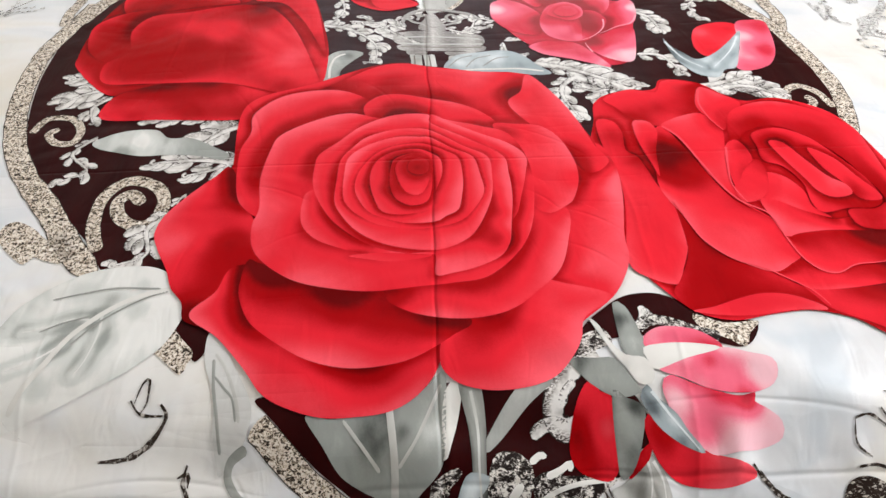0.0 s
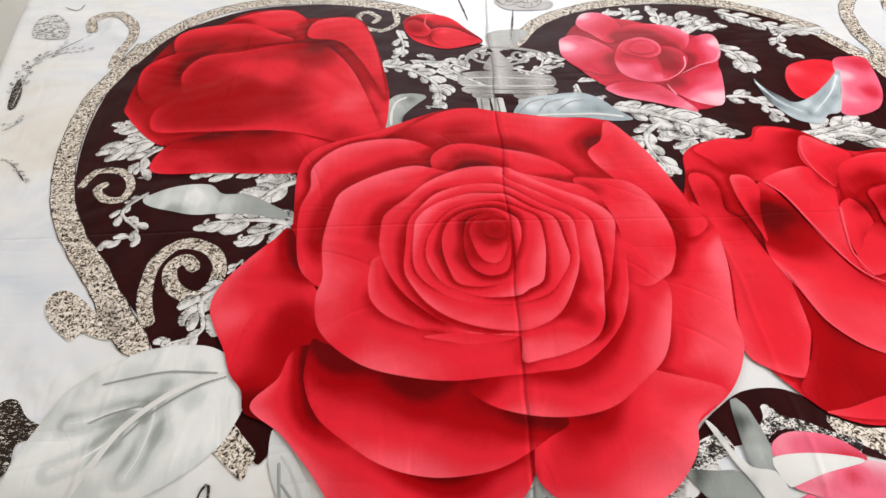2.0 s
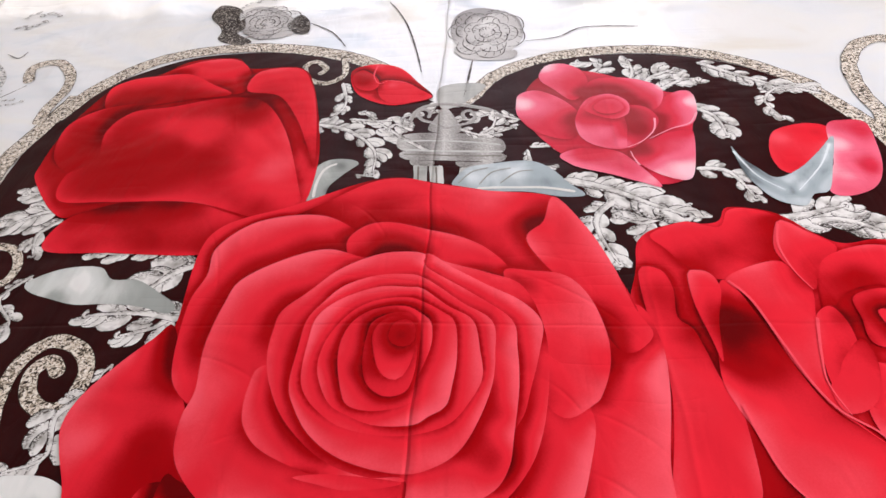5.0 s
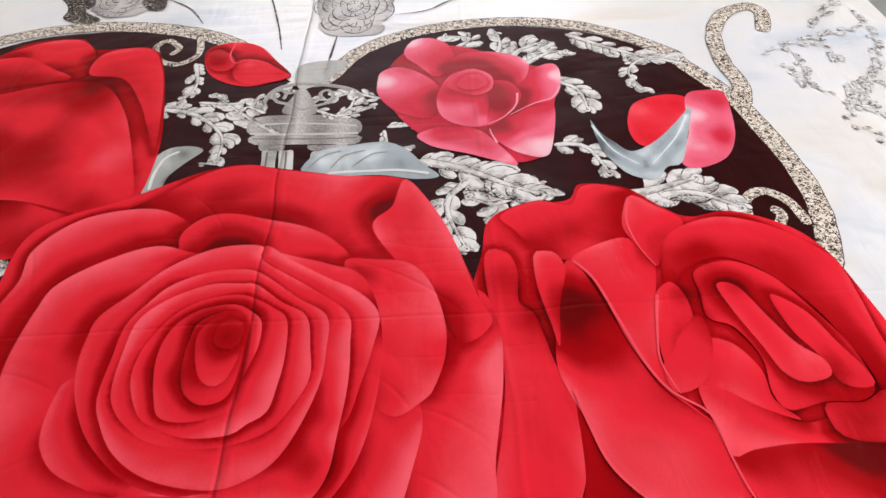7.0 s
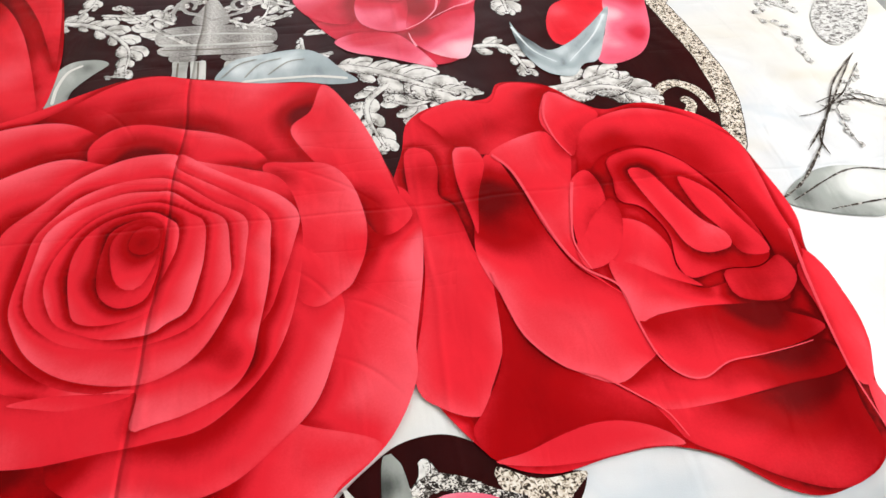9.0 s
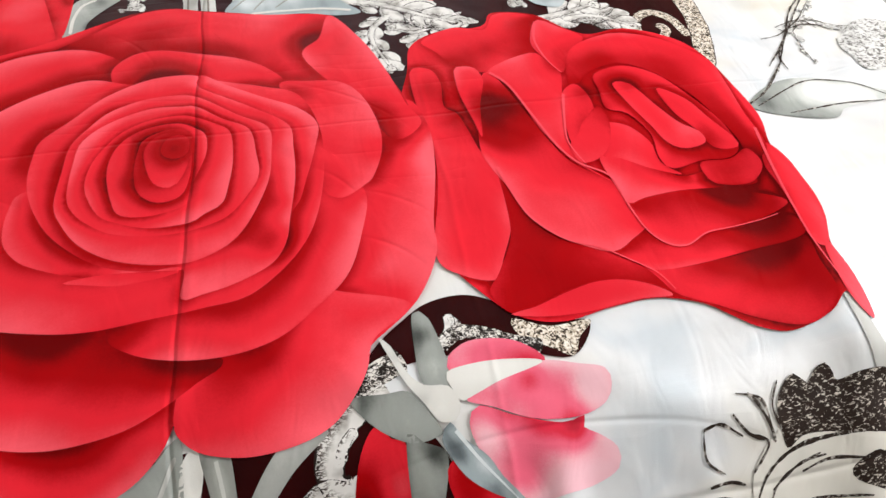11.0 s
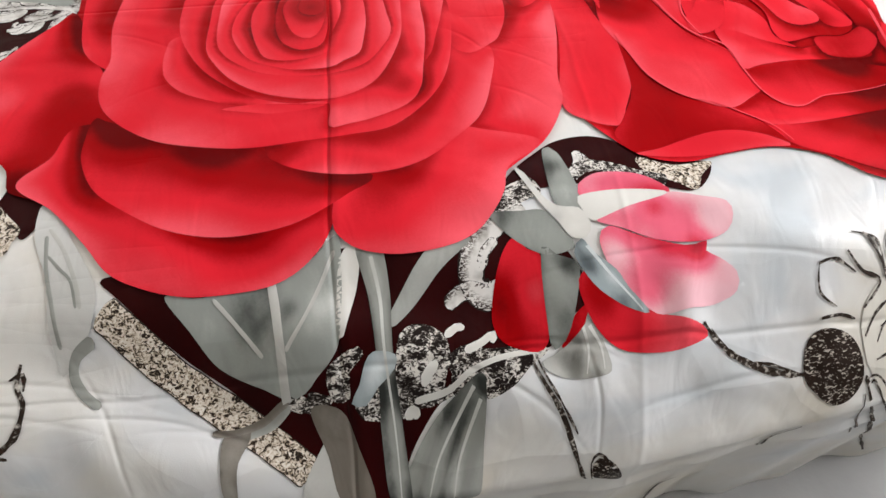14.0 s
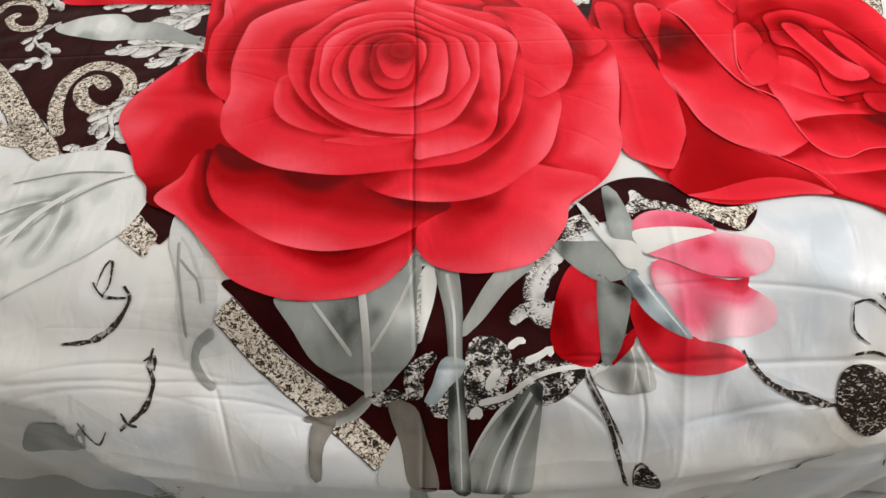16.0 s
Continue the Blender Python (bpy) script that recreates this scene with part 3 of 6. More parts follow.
def acanthus(wide, layer, *flat, name="silver_scroll", mat="hatch", gap=0.0105, stem=0.36):
    """A curling scroll leaf: a tapering stem set with leaflets, wide in millimetres."""
    line = curve_through(flat, False, 0.0025)
    run = np.r_[0, np.cumsum(np.linalg.norm(np.diff(line, axis=0), axis=1))]
    long, big = run[-1], wide / 1000
    strips = []

    def spot(s):
        at = np.array([np.interp(s * long, run, line[:, k]) for k in (0, 1)])
        to = np.array([np.interp(min(s * long + 0.004, long), run, line[:, k]) for k in (0, 1)])
        fro = np.array([np.interp(max(s * long - 0.004, 0), run, line[:, k]) for k in (0, 1)])
        d = to - fro
        return at, d / (np.linalg.norm(d) + 1e-9)

    count = max(4, int(long / gap))
    for i in range(count):
        s = (i + 0.3) / count
        at, d = spot(s)
        bend_here = np.cross(np.r_[d, 0], np.r_[spot(min(s + 0.15, 1.0))[1], 0])[2]
        outer = -1 if bend_here > 0 else 1
        side = outer if i % 3 else -outer
        size = big * 0.82 * (0.45 + 0.55 * math.sin(math.pi * (0.12 + 0.8 * s))) * random.uniform(0.75, 1.45)
        turn = side * radians(58 - 22 * s)
        u = np.linspace(0, 1, 9)
        bend = turn - side * 0.9 * u ** 1.4
        step = np.stack([np.cos(bend) * d[0] - np.sin(bend) * d[1], np.sin(bend) * d[0] + np.cos(bend) * d[1]], 1)
        pts = at + np.cumsum(step, 0) * size / 9
        strips.append((pts, size * (0.56 if name == "silver_scroll" else 0.52) * np.sin(np.pi * np.clip(0.10 + 0.80 * u ** 1.1, 0, 1)) ** 0.8))
    u = np.linspace(0, 1, len(line))
    strips.append((line, big * stem * (1.0 - 0.8 * u) * np.clip(u * 8 + 0.3, 0, 1)))
    # the curl at the tip
    at, d = spot(1.0)
    a0 = math.atan2(d[1], d[0])
    w = np.linspace(0, 1, 12)
    r = big * 0.16 * (1 - 0.6 * w)
    curl = at + np.stack([np.cos(a0 - 1.57 + 4.4 * w) * r, np.sin(a0 - 1.57 + 4.4 * w) * r], 1)
    strips.append((curl, big * 0.15 * (1.1 - 0.6 * w)))
    v = np.linspace(-1, 1, 5)
    made, base = [], 0
    for k, (ln, wd) in enumerate(strips):
        t = np.gradient(ln, axis=0)
        t /= np.linalg.norm(t, axis=1)[:, None] + 1e-9
        nrm = np.stack([-t[:, 1], t[:, 0]], 1)
        n = len(ln)
        i = (np.arange(n - 1)[:, None] * 5 + np.arange(4)[None]).ravel()
        made.append([(ln[:, None] + nrm[:, None] * (v[None, :, None] * wd[:, None, None] / 2)).reshape(-1, 2),
                     np.concatenate([np.stack([i, i + 5, i + 6], 1), np.stack([i, i + 6, i + 1], 1)]),
                     np.tile(v / 2 + 0.5, n), np.repeat(np.r_[0, np.cumsum(np.linalg.norm(np.diff(ln, axis=0), axis=1))], 5), np.full(n * 5, k * 0.000012)])
    if name == "silver_scroll":
        # the stem carries its leaflets and its curl as parts
        head = None
        for P, F, I, R, up in [made[-2]] + made[:-2] + [made[-1]]:
            ob = laid("leaflet" if head else name, P, upward(P, F.tolist()), mat, lift_of(layer) + up, I, R, head or sheet)
            head = head or ob
        return head
    for m in made:
        m[1] = m[1] + base
        base += len(m[0])
    P, F, I, R, up = [np.concatenate(q) for q in zip(*made)]
    return tagged(laid(name, P, upward(P, F.tolist()), mat, lift_of(layer) + up, I, R, sheet), kind="stuff")


BLOOM = {}


def flower(name, mat, layer):
    finish()
    BLOOM.update(name=name, mat=mat, layer=layer, petals=[], tones=[], veins=[], tints=[])


def petal(*flat, base=0.66, dark=0.6):
    BLOOM["petals"].append(curve_through(flat, True))
    BLOOM["tones"].append((base, dark))


def tint(x, y, r, more):
    """A soft patch of more or less ink on the flower in hand."""
    BLOOM["tints"].append((x / 100, y / 100, r / 100, more))


def vein(*flat):
    BLOOM["veins"].append(curve_through(flat, False, 0.004))


NAMED = {"printed_medallion": "deep maroon printed ground", "gold_band": "speckled black and gold printed band", "silver_scroll": "white engraved scroll leaf print",
         "gold_spiral": "speckled gold printed spiral", "column_capital": "grey printed column capital", "sketch_bud": "dark brown sketched bud print"}
LABEL = {"red": "printed in shaded crimson and deep red", "pink": "printed in rose pink shading to white", "grey": "printed in shaded grey green"}


def finish():
    """Lays the petals of the flower in hand over one another, the first one lowest."""
    if not BLOOM:
        return
    lines, veins, base = BLOOM["petals"], BLOOM["veins"], BLOOM["layer"]
    size = np.ptp(np.concatenate(lines), axis=0).max()
    deep, rim = 0.052 * (size / 0.75) ** 0.6, 0.010 * (size / 0.75) ** 0.5
    head = None
    for i, line in enumerate(lines):
        pts, faces = filled(line, 0.0065 if np.ptp(line, axis=0).max() > 0.3 else 0.0045)
        edge = away(pts, line)
        over = np.full(len(pts), 9.0)
        for up in lines[i + 1:]:
            d = away(pts, up)
            over = np.minimum(over, np.where(inside(pts, up), 0, d))
        c = line.mean(0)
        grow = np.array([noise.noise((q[0] * 7, q[1] * 7, i * 3.1)) for q in pts])
        if BLOOM["mat"] in ("red", "pink"):
            tone, dark = BLOOM["tones"][i]
            seen = over[over > 0.0005]
            wide = float(np.clip(0.75 * np.percentile(seen, 60), 0.007, deep)) if len(seen) and seen.min() < 5 else deep
            patchy = np.clip(0.85 + 1.1 * np.array([noise.noise((q[0] * 11 + 5, q[1] * 11, i * 1.7)) for q in pts]), 0.25, 1.25)
            ink = tone + 0.03 + (0.09 if BLOOM["mat"] == "red" else 0.2) * grow - 0.92 * dark * patchy * np.exp(-(over / wide) ** 1.15)
            ink = ink + 0.26 * np.clip(np.ptp(line, axis=0).max() / 0.16, 0.3, 1) * np.clip(0.65 + 1.1 * grow, 0, 1) * np.exp(-edge / (1.5 * rim)) - 0.06 * np.exp(-edge / 0.0015)
        else:
            tone, dark = BLOOM["tones"][i]
            mid = min(0.05, 0.5 * np.ptp(line, axis=0).min())
            ink = tone - 0.12 + 0.36 * grow + 0.10 * np.clip(edge / mid, 0, 1) - 0.04 * np.exp(-edge / 0.002)
            for v in veins:
                d = away(pts, v)
                ink = ink - 0.30 * np.exp(-((d - 0.010) / 0.007) ** 2)
        for x, y, r, more in BLOOM["tints"]:
            ink = ink + more * np.exp(-((pts[:, 0] - x) ** 2 + (pts[:, 1] - y) ** 2) / r ** 2)
        ob = laid(BLOOM["name"] if head is None else "petal", pts, upward(pts, faces), BLOOM["mat"], lift_of(base + i), ink, pts[:, 0], head or sheet)
        if head is None:
            head = ob
            if BLOOM["mat"] in LABEL:
                ob["label"] = LABEL[BLOOM["mat"]]
    for v in veins:
        s = np.linspace(0, 1, len(v))
        ob = ribbon(v, 0.0036 * (1.1 - 0.8 * s), base + len(lines) + 1, "vein", BLOOM["mat"], 5, head)
        ob.data.attributes["ink"].data.foreach_set("value", np.full(len(ob.data.vertices), 0.82 if BLOOM["mat"] in ("red", "pink") else 0.95, np.float32))
    BLOOM.clear()


def drawn_bloom(cx, cy, wide, high, seed):
    """The pen lines of a sketched rose: scalloped rings of petals with short hatching inside them."""
    pen = random.Random(seed)
    for ring, size in enumerate((1.0, 0.80, 0.60, 0.40, 0.22)):
        count = 7 - ring
        for k in range(count):
            a0 = (k + pen.uniform(-0.15, 0.15) + 0.37 * ring) * math.tau / count
            a1 = a0 + math.tau / count * pen.uniform(0.85, 1.1)
            path = []
            for u in (0.0, 0.2, 0.5, 0.8, 1.0):
                a, r = a0 + (a1 - a0) * u, size * (0.82 + 0.20 * math.sin(math.pi * u) ** 0.6)
                path += [cx + wide * r * math.cos(a), cy + high * r * math.sin(a)]
            stroke("sketch_line", "ink", 3.4, 9, *path)
            for u in (0.3, 0.55, 0.75):
                a, r = a0 + (a1 - a0) * u, size * 0.97
                b = r - pen.uniform(0.08, 0.17)
                stroke("sketch_line", "ink", 2.2, 9, cx + wide * r * math.cos(a), cy + high * r * math.sin(a), cx + wide * b * math.cos(a + 0.06), cy + high * b * math.sin(a + 0.06))


# ground
blob("printed_medallion", "ground", 1, 3, -34.9, 8.6, -38.7, 14.4, -45.2, 15.7, -50.7, 22.8, -57.3, 29.5, -64.4, 38.9, -69.6, 49.5, -73, 63.3, -73.9, 77.3, -73.6, 81, -70.9, 90.9, -66.4, 98.6, -54.1, 107, -41.2, 108.8, -30, 107.5, -20, 104.5, -9.8, 97.1, -0.4, 87.9, 5.7, 87, 11.8, 95.7, 21.6, 101.1, 35.8, 102.7, 48.1, 100.5, 57.1, 95.8, 64.6, 88.6, 70, 80.7, 70.5, 75.7, 72, 67.6, 72.8, 60.4, 73, 53.4, 71.7, 46.2, 69.9, 40.7, 69.7, 40, 44.9, 25.1, 25.9, 21, 17.6, 11.8, 10.2, 14.1, -13, 11.3, -27.5, 8.3)
blob("printed_medallion", "ground", 1, 3, -21.8, -3.4, -20.2, -5.5, -16, -9.4, -10.5, -13.4, -6.2, -16.9, -3.9, -20, -1.4, -22.5, 5.6, -22.6, 5.6, -19.9, 9.3, -16, 14.4, -14, 20.6, -12.6, 24.5, -10.4, 24.8, -7.1, 19.9, -1.4, 7.4, -1.8, -4.9, -2.8, -15.7, -3.3)
blob("printed_medallion", "ground", 1, 1, 22.3, 7.6, 25.3, 9.2, 29.4, 9.3, 33.6, 7.1, 37.6, 4.9, 41.1, 4.2, 38.3, 0.7, 33.4, 1.9, 27.1, 2.8, 20.5, 2.1, 16.2, -1.2, 18.3, 4)
blob("printed_medallion", "ground", 1, 1, -34.3, 6.4, -32.7, 8.5, -28.7, 5.3, -30, 1.6, -32, 4.2)

# glitter band
stroke("gold_band", "glitter", 38, 2, -47.2, 15.8, -52.2, 21.2, -58.6, 29.6, -65.3, 37.6, -70.4, 46.4, -74.2, 58, -75.9, 72.2, -74.3, 82.5, -72.2, 93.5, -73.1, 86.3, -69.8, 95.7, -63.1, 104.9, -55, 109.4, -43.1, 111.1, -30.5, 109.4, -19, 105.3, -10.2, 99.6)
stroke("gold_band", "glitter", 32, 2, 5.2, 87.6, 10.8, 96.7, 21.7, 102.6, 36, 104.4, 48.4, 102.4, 57.6, 97.6, 65.2, 90.4, 66, 87.6, 71, 76.8, 72.9, 67.9, 74, 60.3, 74.1, 53.3, 72.6, 46.1, 70.3, 39.8)
stroke("gold_band", "glitter", 32, 2, -21.8, -6.3, -17.3, -10.4, -13, -13.7, -8.6, -16.7, -4.2, -20.2)
blob("gold_band", "glitter", 2, 1, -36, 3.9, -34.8, 5.4, -34, 6.6, -32.2, 4.8, -30.5, 2.8, -31, 1.3, -31.5, -0.1, -33.9, 1.8)
blob("gold_shell", "glitter", 2, 1, -62.9, 22.8, -63.8, 25.7, -62.2, 27, -59.1, 25.5, -56.1, 23.1, -54.7, 24.7, -51.2, 20.6, -52.5, 18.6, -55, 19, -56.9, 19.8, -57.9, 18.5, -60.1, 20)
blob("gold_band", "glitter", 2, 1, 33.2, 5.8, 36.8, 4.3, 41.2, 4.4, 39.5, 2.6, 38.3, 0.7, 36.1, 2, 33.6, 3.5)
blob("gold_band", "glitter", 2, 1, 13.6, -13.8, 15.9, -13.3, 18.8, -12.2, 18.1, -13.7, 17.1, -14.8, 14.2, -16)
stroke("gold_neck", "glitter", 24, 2, -86.4, 100.4, -88.5, 105.7, -86.1, 108.3, -81.9, 107, -77.6, 101.7, -76.1, 95.9, -76.6, 89.9, -75.8, 84.4)
stroke("gold_neck", "glitter", 28, 2, 84, 96.1, 86.3, 102.7, 84.4, 105.5, 79.5, 103.4, 74.9, 96.1, 73.3, 86.9, 73.8, 80.1, 72.2, 74)
stroke("gold_spiral", "glitter", 22, 2, -48.3, 20.5, -50.4, 25.6, -50.7, 31.7, -47.8, 35.1, -43.5, 33.9, -41.2, 30.6, -41.5, 26.3, -44.1, 25.3, -47, 27.2, -48.2, 30.5, -46.5, 32.1, -44.4, 29.9)
stroke("gold_spiral", "glitter", 15, 2, -68.3, 48.1, -66.9, 52, -62.6, 51.8, -60, 48.5, -60.3, 45.2, -63.2, 45.3, -65.2, 47.7, -63.8, 49)
stroke("gold_spiral", "glitter", 16, 2, 71.2, 48.2, 70.4, 52.5, 67.8, 54.8, 65, 53.5, 64, 50.3, 64.9, 48.2, 67.1, 48.3, 68.5, 50.3, 67.5, 51.6)
stroke("gold_spiral", "glitter", 14, 2, -20, 104.5, -19.2, 98.7, -22.3, 95.7, -26.1, 97.5, -27.7, 102, -26, 104.1, -23.3, 101.3, -24.4, 99)

# silver scroll leaves
acanthus(46, 3, -56.4, 62.4, -61.8, 64.5, -67.1, 64.4)
acanthus(50, 3, -55.9, 60.5, -61.4, 59.9, -65.8, 57.2)
acanthus(36, 3, -57.6, 58, -60.1, 54.7, -58.7, 50.5)
acanthus(30, 3, -38.8, 51.4, -45.5, 50.6, -52.2, 51.4)
acanthus(60, 3, -31.4, 49.1, -35.4, 46.9, -38.9, 43)
acanthus(44, 3, -31.5, 38.7, -38.2, 39.7, -45, 39.3)
acanthus(40, 3, -32.2, 40.1, -34.9, 37.4, -39.1, 36)
acanthus(26, 3, -56.4, 46.5, -59.2, 42.2, -55.4, 37.8, -58, 36.1, -59.7, 34.6)
acanthus(36, 3, -38.5, 28, -42.1, 24.6, -41, 19.6, -45.1, 17.7)
acanthus(16, 3, -38.1, 31.7, -38.9, 30.4, -39, 28.9)
acanthus(40, 3, -22.2, 82, -15.7, 80, -10.4, 74.3, -9.8, 68.4)
acanthus(30, 3, -19, 95.6, -17.4, 87.9, -20.2, 82.4)
acanthus(26, 3, -15.8, 83.4, -9.1, 82.6, -4.2, 84.6, -0.9, 87)
acanthus(26, 3, 14.7, 81.9, 9.8, 83.8, 4.9, 82.4, -0.8, 85.2)
acanthus(18, 3, -12.6, 67.8, -8.9, 67.2)
acanthus(26, 3, 15.9, 74.1, 20.8, 74.1, 25.6, 73)
acanthus(22, 3, 15.4, 73.4, 16.4, 69.2, 19.8, 69.1)
acanthus(60, 3, 20.6, 65.5, 27.2, 63, 32.6, 59.6, 37.4, 56.8)
acanthus(40, 3, 27.8, 60.6, 24.8, 57.3, 24.6, 53.5, 26.5, 47.7)
acanthus(44, 3, 36.5, 58.6, 31.4, 55.6, 27.6, 57.1)
acanthus(40, 3, 27.3, 95.3, 30.7, 98.8, 26.5, 100.3)
acanthus(40, 3, 34, 90.9, 36, 95.3, 36, 99.9)
acanthus(46, 3, 37, 90.6, 39.4, 94, 43.9, 96.4)
acanthus(40, 3, 39.8, 89.4, 44.3, 92.6, 47.3, 92.8)
acanthus(44, 3, 48.4, 98.5, 53.7, 94.1, 59.7, 90.1, 65.8, 88.5)
acanthus(32, 3, 66.7, 86.7, 60.5, 89.1, 56.7, 85.1, 58, 79.7)
acanthus(40, 3, 43, 84.7, 47.1, 81, 47.9, 75.5)
acanthus(38, 3, 41.1, 67.2, 45.6, 66.3, 48, 60.1)
acanthus(60, 3, 48.5, 55.4, 54.3, 56.6, 59.5, 58.1)
acanthus(50, 3, 53.8, 54.9, 58.6, 55.1, 63.7, 51.9)
acanthus(22, 3, 40.9, 56.6, 38.6, 56.7, 38.3, 59.1)
acanthus(34, 3, 1.4, 71.8, -5.6, 77.5, -13.5, 85.3)
stroke("silver_scroll", "hatch", 27, 3, 19.7, 0.3, 16.9, -0.9, 14.8, -2.7, 13.6, -5, 13.7, -6.7, 14.8, -7.5, 16.1, -7.1, 16, -6.2)
stroke("silver_scroll", "hatch", 15, 3, 15.2, -7.4, 12.8, -7, 10.7, -8.1)
stroke("silver_scroll", "hatch", 11, 3, 16.3, -2.7, 15.1, -3.9, 14.6, -5.3)
stroke("silver_scroll", "etched", 26, 3, 21.6, 3.1, 19.3, 2.2, 16.6, 0.9)
stroke("silver_scroll", "hatch", 12, 3, 25.6, 4.3, 26.7, 5.7, 26.8, 7.4)
stroke("silver_scroll", "etched", 16, 3, 25.2, 3.8, 27.5, 5.2, 30.4, 4.4, 33, 3, 35.5, 2.2)
stroke("silver_scroll", "hatch", 9, 3, 27.6, 4.3, 27.5, 6.1, 26.8, 7)
blob("silver_scroll", "etched", 3, 1, 5.4, -12.2, 5.9, -10.6, 7.2, -9.7, 9.1, -9.9, 10.3, -11, 10.6, -12.8, 9.9, -14.7, 10.2, -15.3, 7, -15.9, 5.5, -16.7, 5.1, -14.9)
blob("silver_scroll", "etched", 3, 1, 10.5, -14.7, 10.3, -12.9, 12.2, -11.8, 14.4, -12.3, 16.6, -12.3, 19.1, -12.3, 20.5, -12.8, 18.5, -14.1, 16.6, -15.6, 14, -16.3, 13.3, -15, 11.1, -15.5, 8.2, -16.2, 6.8, -15.9)
stroke("silver_scroll", "palebud", 5, 5, 6.8, -15.7, 10.2, -15.2, 12.6, -14, 15.6, -13.2, 19.4, -12.8)
stroke("silver_scroll", "palebud", 8, 5, 10.3, -11, 11.5, -10.1, 12.3, -10.2)
stroke("silver_scroll", "palebud", 8, 5, 12.1, -12.4, 13.8, -11.7, 15.1, -10.9, 14.9, -11.8)
stroke("silver_scroll", "palebud", 9, 5, 7.7, -14.7, 8.4, -13.8, 9.3, -13.1)
stroke("silver_scroll", "palebud", 9, 5, 5.7, -16.6, 6.6, -16.3, 7.1, -16.7)
blob("silver_scroll", "etched", 3, 1, -5.8, -14.4, -4.6, -14, -3.7, -14.4, -3.2, -14, -1.1, -14.7, -2, -15.2, -3.9, -15.4, -5.3, -15.1)
blob("silver_scroll", "etched", 3, 1, -1.3, -12.7, 0, -12, 1.8, -11.4, 2.2, -12.1, 0.8, -13.1, 0.5, -14.9, -1, -15, -1.6, -13.8)
blob("silver_scroll", "etched", 3, 1, 1.1, -14.9, 4.5, -14.5, 4.9, -15.8, 3.8, -16.7, 1.4, -16.4)

# column
blob("column_capital", "stone", 4, 1, -6.4, 77.7, -4, 78.7, 0.6, 78.7, 6.2, 78.1, 11.2, 76.4, 11.5, 73, 7.5, 73.3, 1.2, 73.7, -5.7, 74.2)
blob("column_capital", "stone", 5, 1, -5.4, 73.7, 1.3, 73.3, 11.2, 72.6, 11.1, 70.4, 6.8, 70.7, 1.5, 71.1, -4.8, 71.6)
stroke("column_capital", "paleleaf", 5, 6, -5.8, 74.3, -0.6, 73.7, 5.7, 73.3, 11.4, 73)
stroke("column_capital", "paleleaf", 4, 6, -5.8, 76.5, -0.9, 76.5, 5.5, 75.9, 11.1, 74.9)
stroke("column_capital", "brownleaf", 3, 6, -5.2, 73, -0.4, 72.6, 5.8, 72.1, 11.3, 71.9)
blob("column_capital", "stone", 4, 1, -3.9, 71.4, -2, 71.2, 0.1, 71, -0.1, 69.8, -1.8, 69.8, -3.6, 70.1)
blob("column_capital", "stone", 4, 1, 3.7, 70.7, 6.8, 70.5, 9.8, 70.4, 9.5, 69, 6.9, 69, 4.3, 69.4)
blob("column_shaft", "paleleaf", 4, 1, -3.2, 70.1, -2, 70, -1, 69.9, -0.9, 67.4, -0.8, 65.2, -1.8, 65.3, -2.9, 65.6, -3, 67.7)
blob("column_shaft", "paleleaf", 4, 1, -0.6, 69.8, 0.5, 69.7, 1.5, 69.7, 1.8, 67.1, 1.9, 65, 0.9, 64.9, -0.1, 65, -0.4, 67.4)
blob("column_shaft", "paleleaf", 4, 1, 4.5, 69.1, 6.9, 68.9, 9.2, 68.8, 7.9, 67.8, 6.2, 67.1, 4.6, 66)
stroke("column_shaft", "brownleaf", 3, 5, -2.4, 69.7, -2.3, 67.5, -2.2, 65.6)
stroke("column_shaft", "brownleaf", 3, 5, 0.5, 69.5, 0.7, 67.2, 0.8, 65)
stroke("column_arch", "stone", 9, 5, -5.4, 79, -3.9, 85.2, -0.3, 87.3, 4.6, 86.8, 10, 84.6, 12.5, 80.4)
stroke("column_volute", "stone", 7, 6, 1.4, 79.9, -0.6, 81.6, -2.6, 82.6, -3.5, 84.6, -2.7, 85.9, -1.4, 84.9, -1.6, 83.1)
stroke("column_volute", "stone", 7, 6, 1.4, 79.9, 3.7, 80.7, 5.9, 81.5, 6.7, 83.3, 5.7, 85.1, 4.5, 84.3, 4.9, 82.5)
blob("column_volute", "stone", 5, 1, -1.3, 79.4, 0, 84, 1.2, 86.3, 2.9, 83.7, 4.3, 78.8)
acanthus(30, 5, -4.1, 79.6, -7.2, 81.5, -8.8, 80.1)
acanthus(26, 5, 8, 78.5, 9.8, 79.9, 10.5, 83.8)
acanthus(26, 5, 4.2, 79.6, 8.1, 77.7, 13.5, 79.5)

# grey leaves
flower("printed_leaf", "blueleaf", 5)
petal(3.2, 65.2, 5.4, 68.9, 9, 69.9, 15.3, 70.5, 18.8, 68.5, 21.3, 64.9, 23.6, 61.9, 20.1, 61.6, 15.1, 62.9, 9.1, 63.2, 4.9, 64, base=0.66, dark=0.3)
stroke("printed_leaf", "palebud", 5, 9, 7.2, 63.9, 9.9, 64, 13.4, 63.9, 17.7, 63.7, 22.2, 62.6)
stroke("printed_leaf", "greyleaf2", 3, 9, 4.2, 65.2, 6.3, 67.9, 9, 68.9)
stroke("printed_leaf", "greyleaf2", 3, 9, 7.5, 64.8, 9.5, 67.7, 12.6, 68.7)
stroke("printed_leaf", "greyleaf2", 3, 9, 10.8, 65, 13.5, 67.6, 16.1, 68)
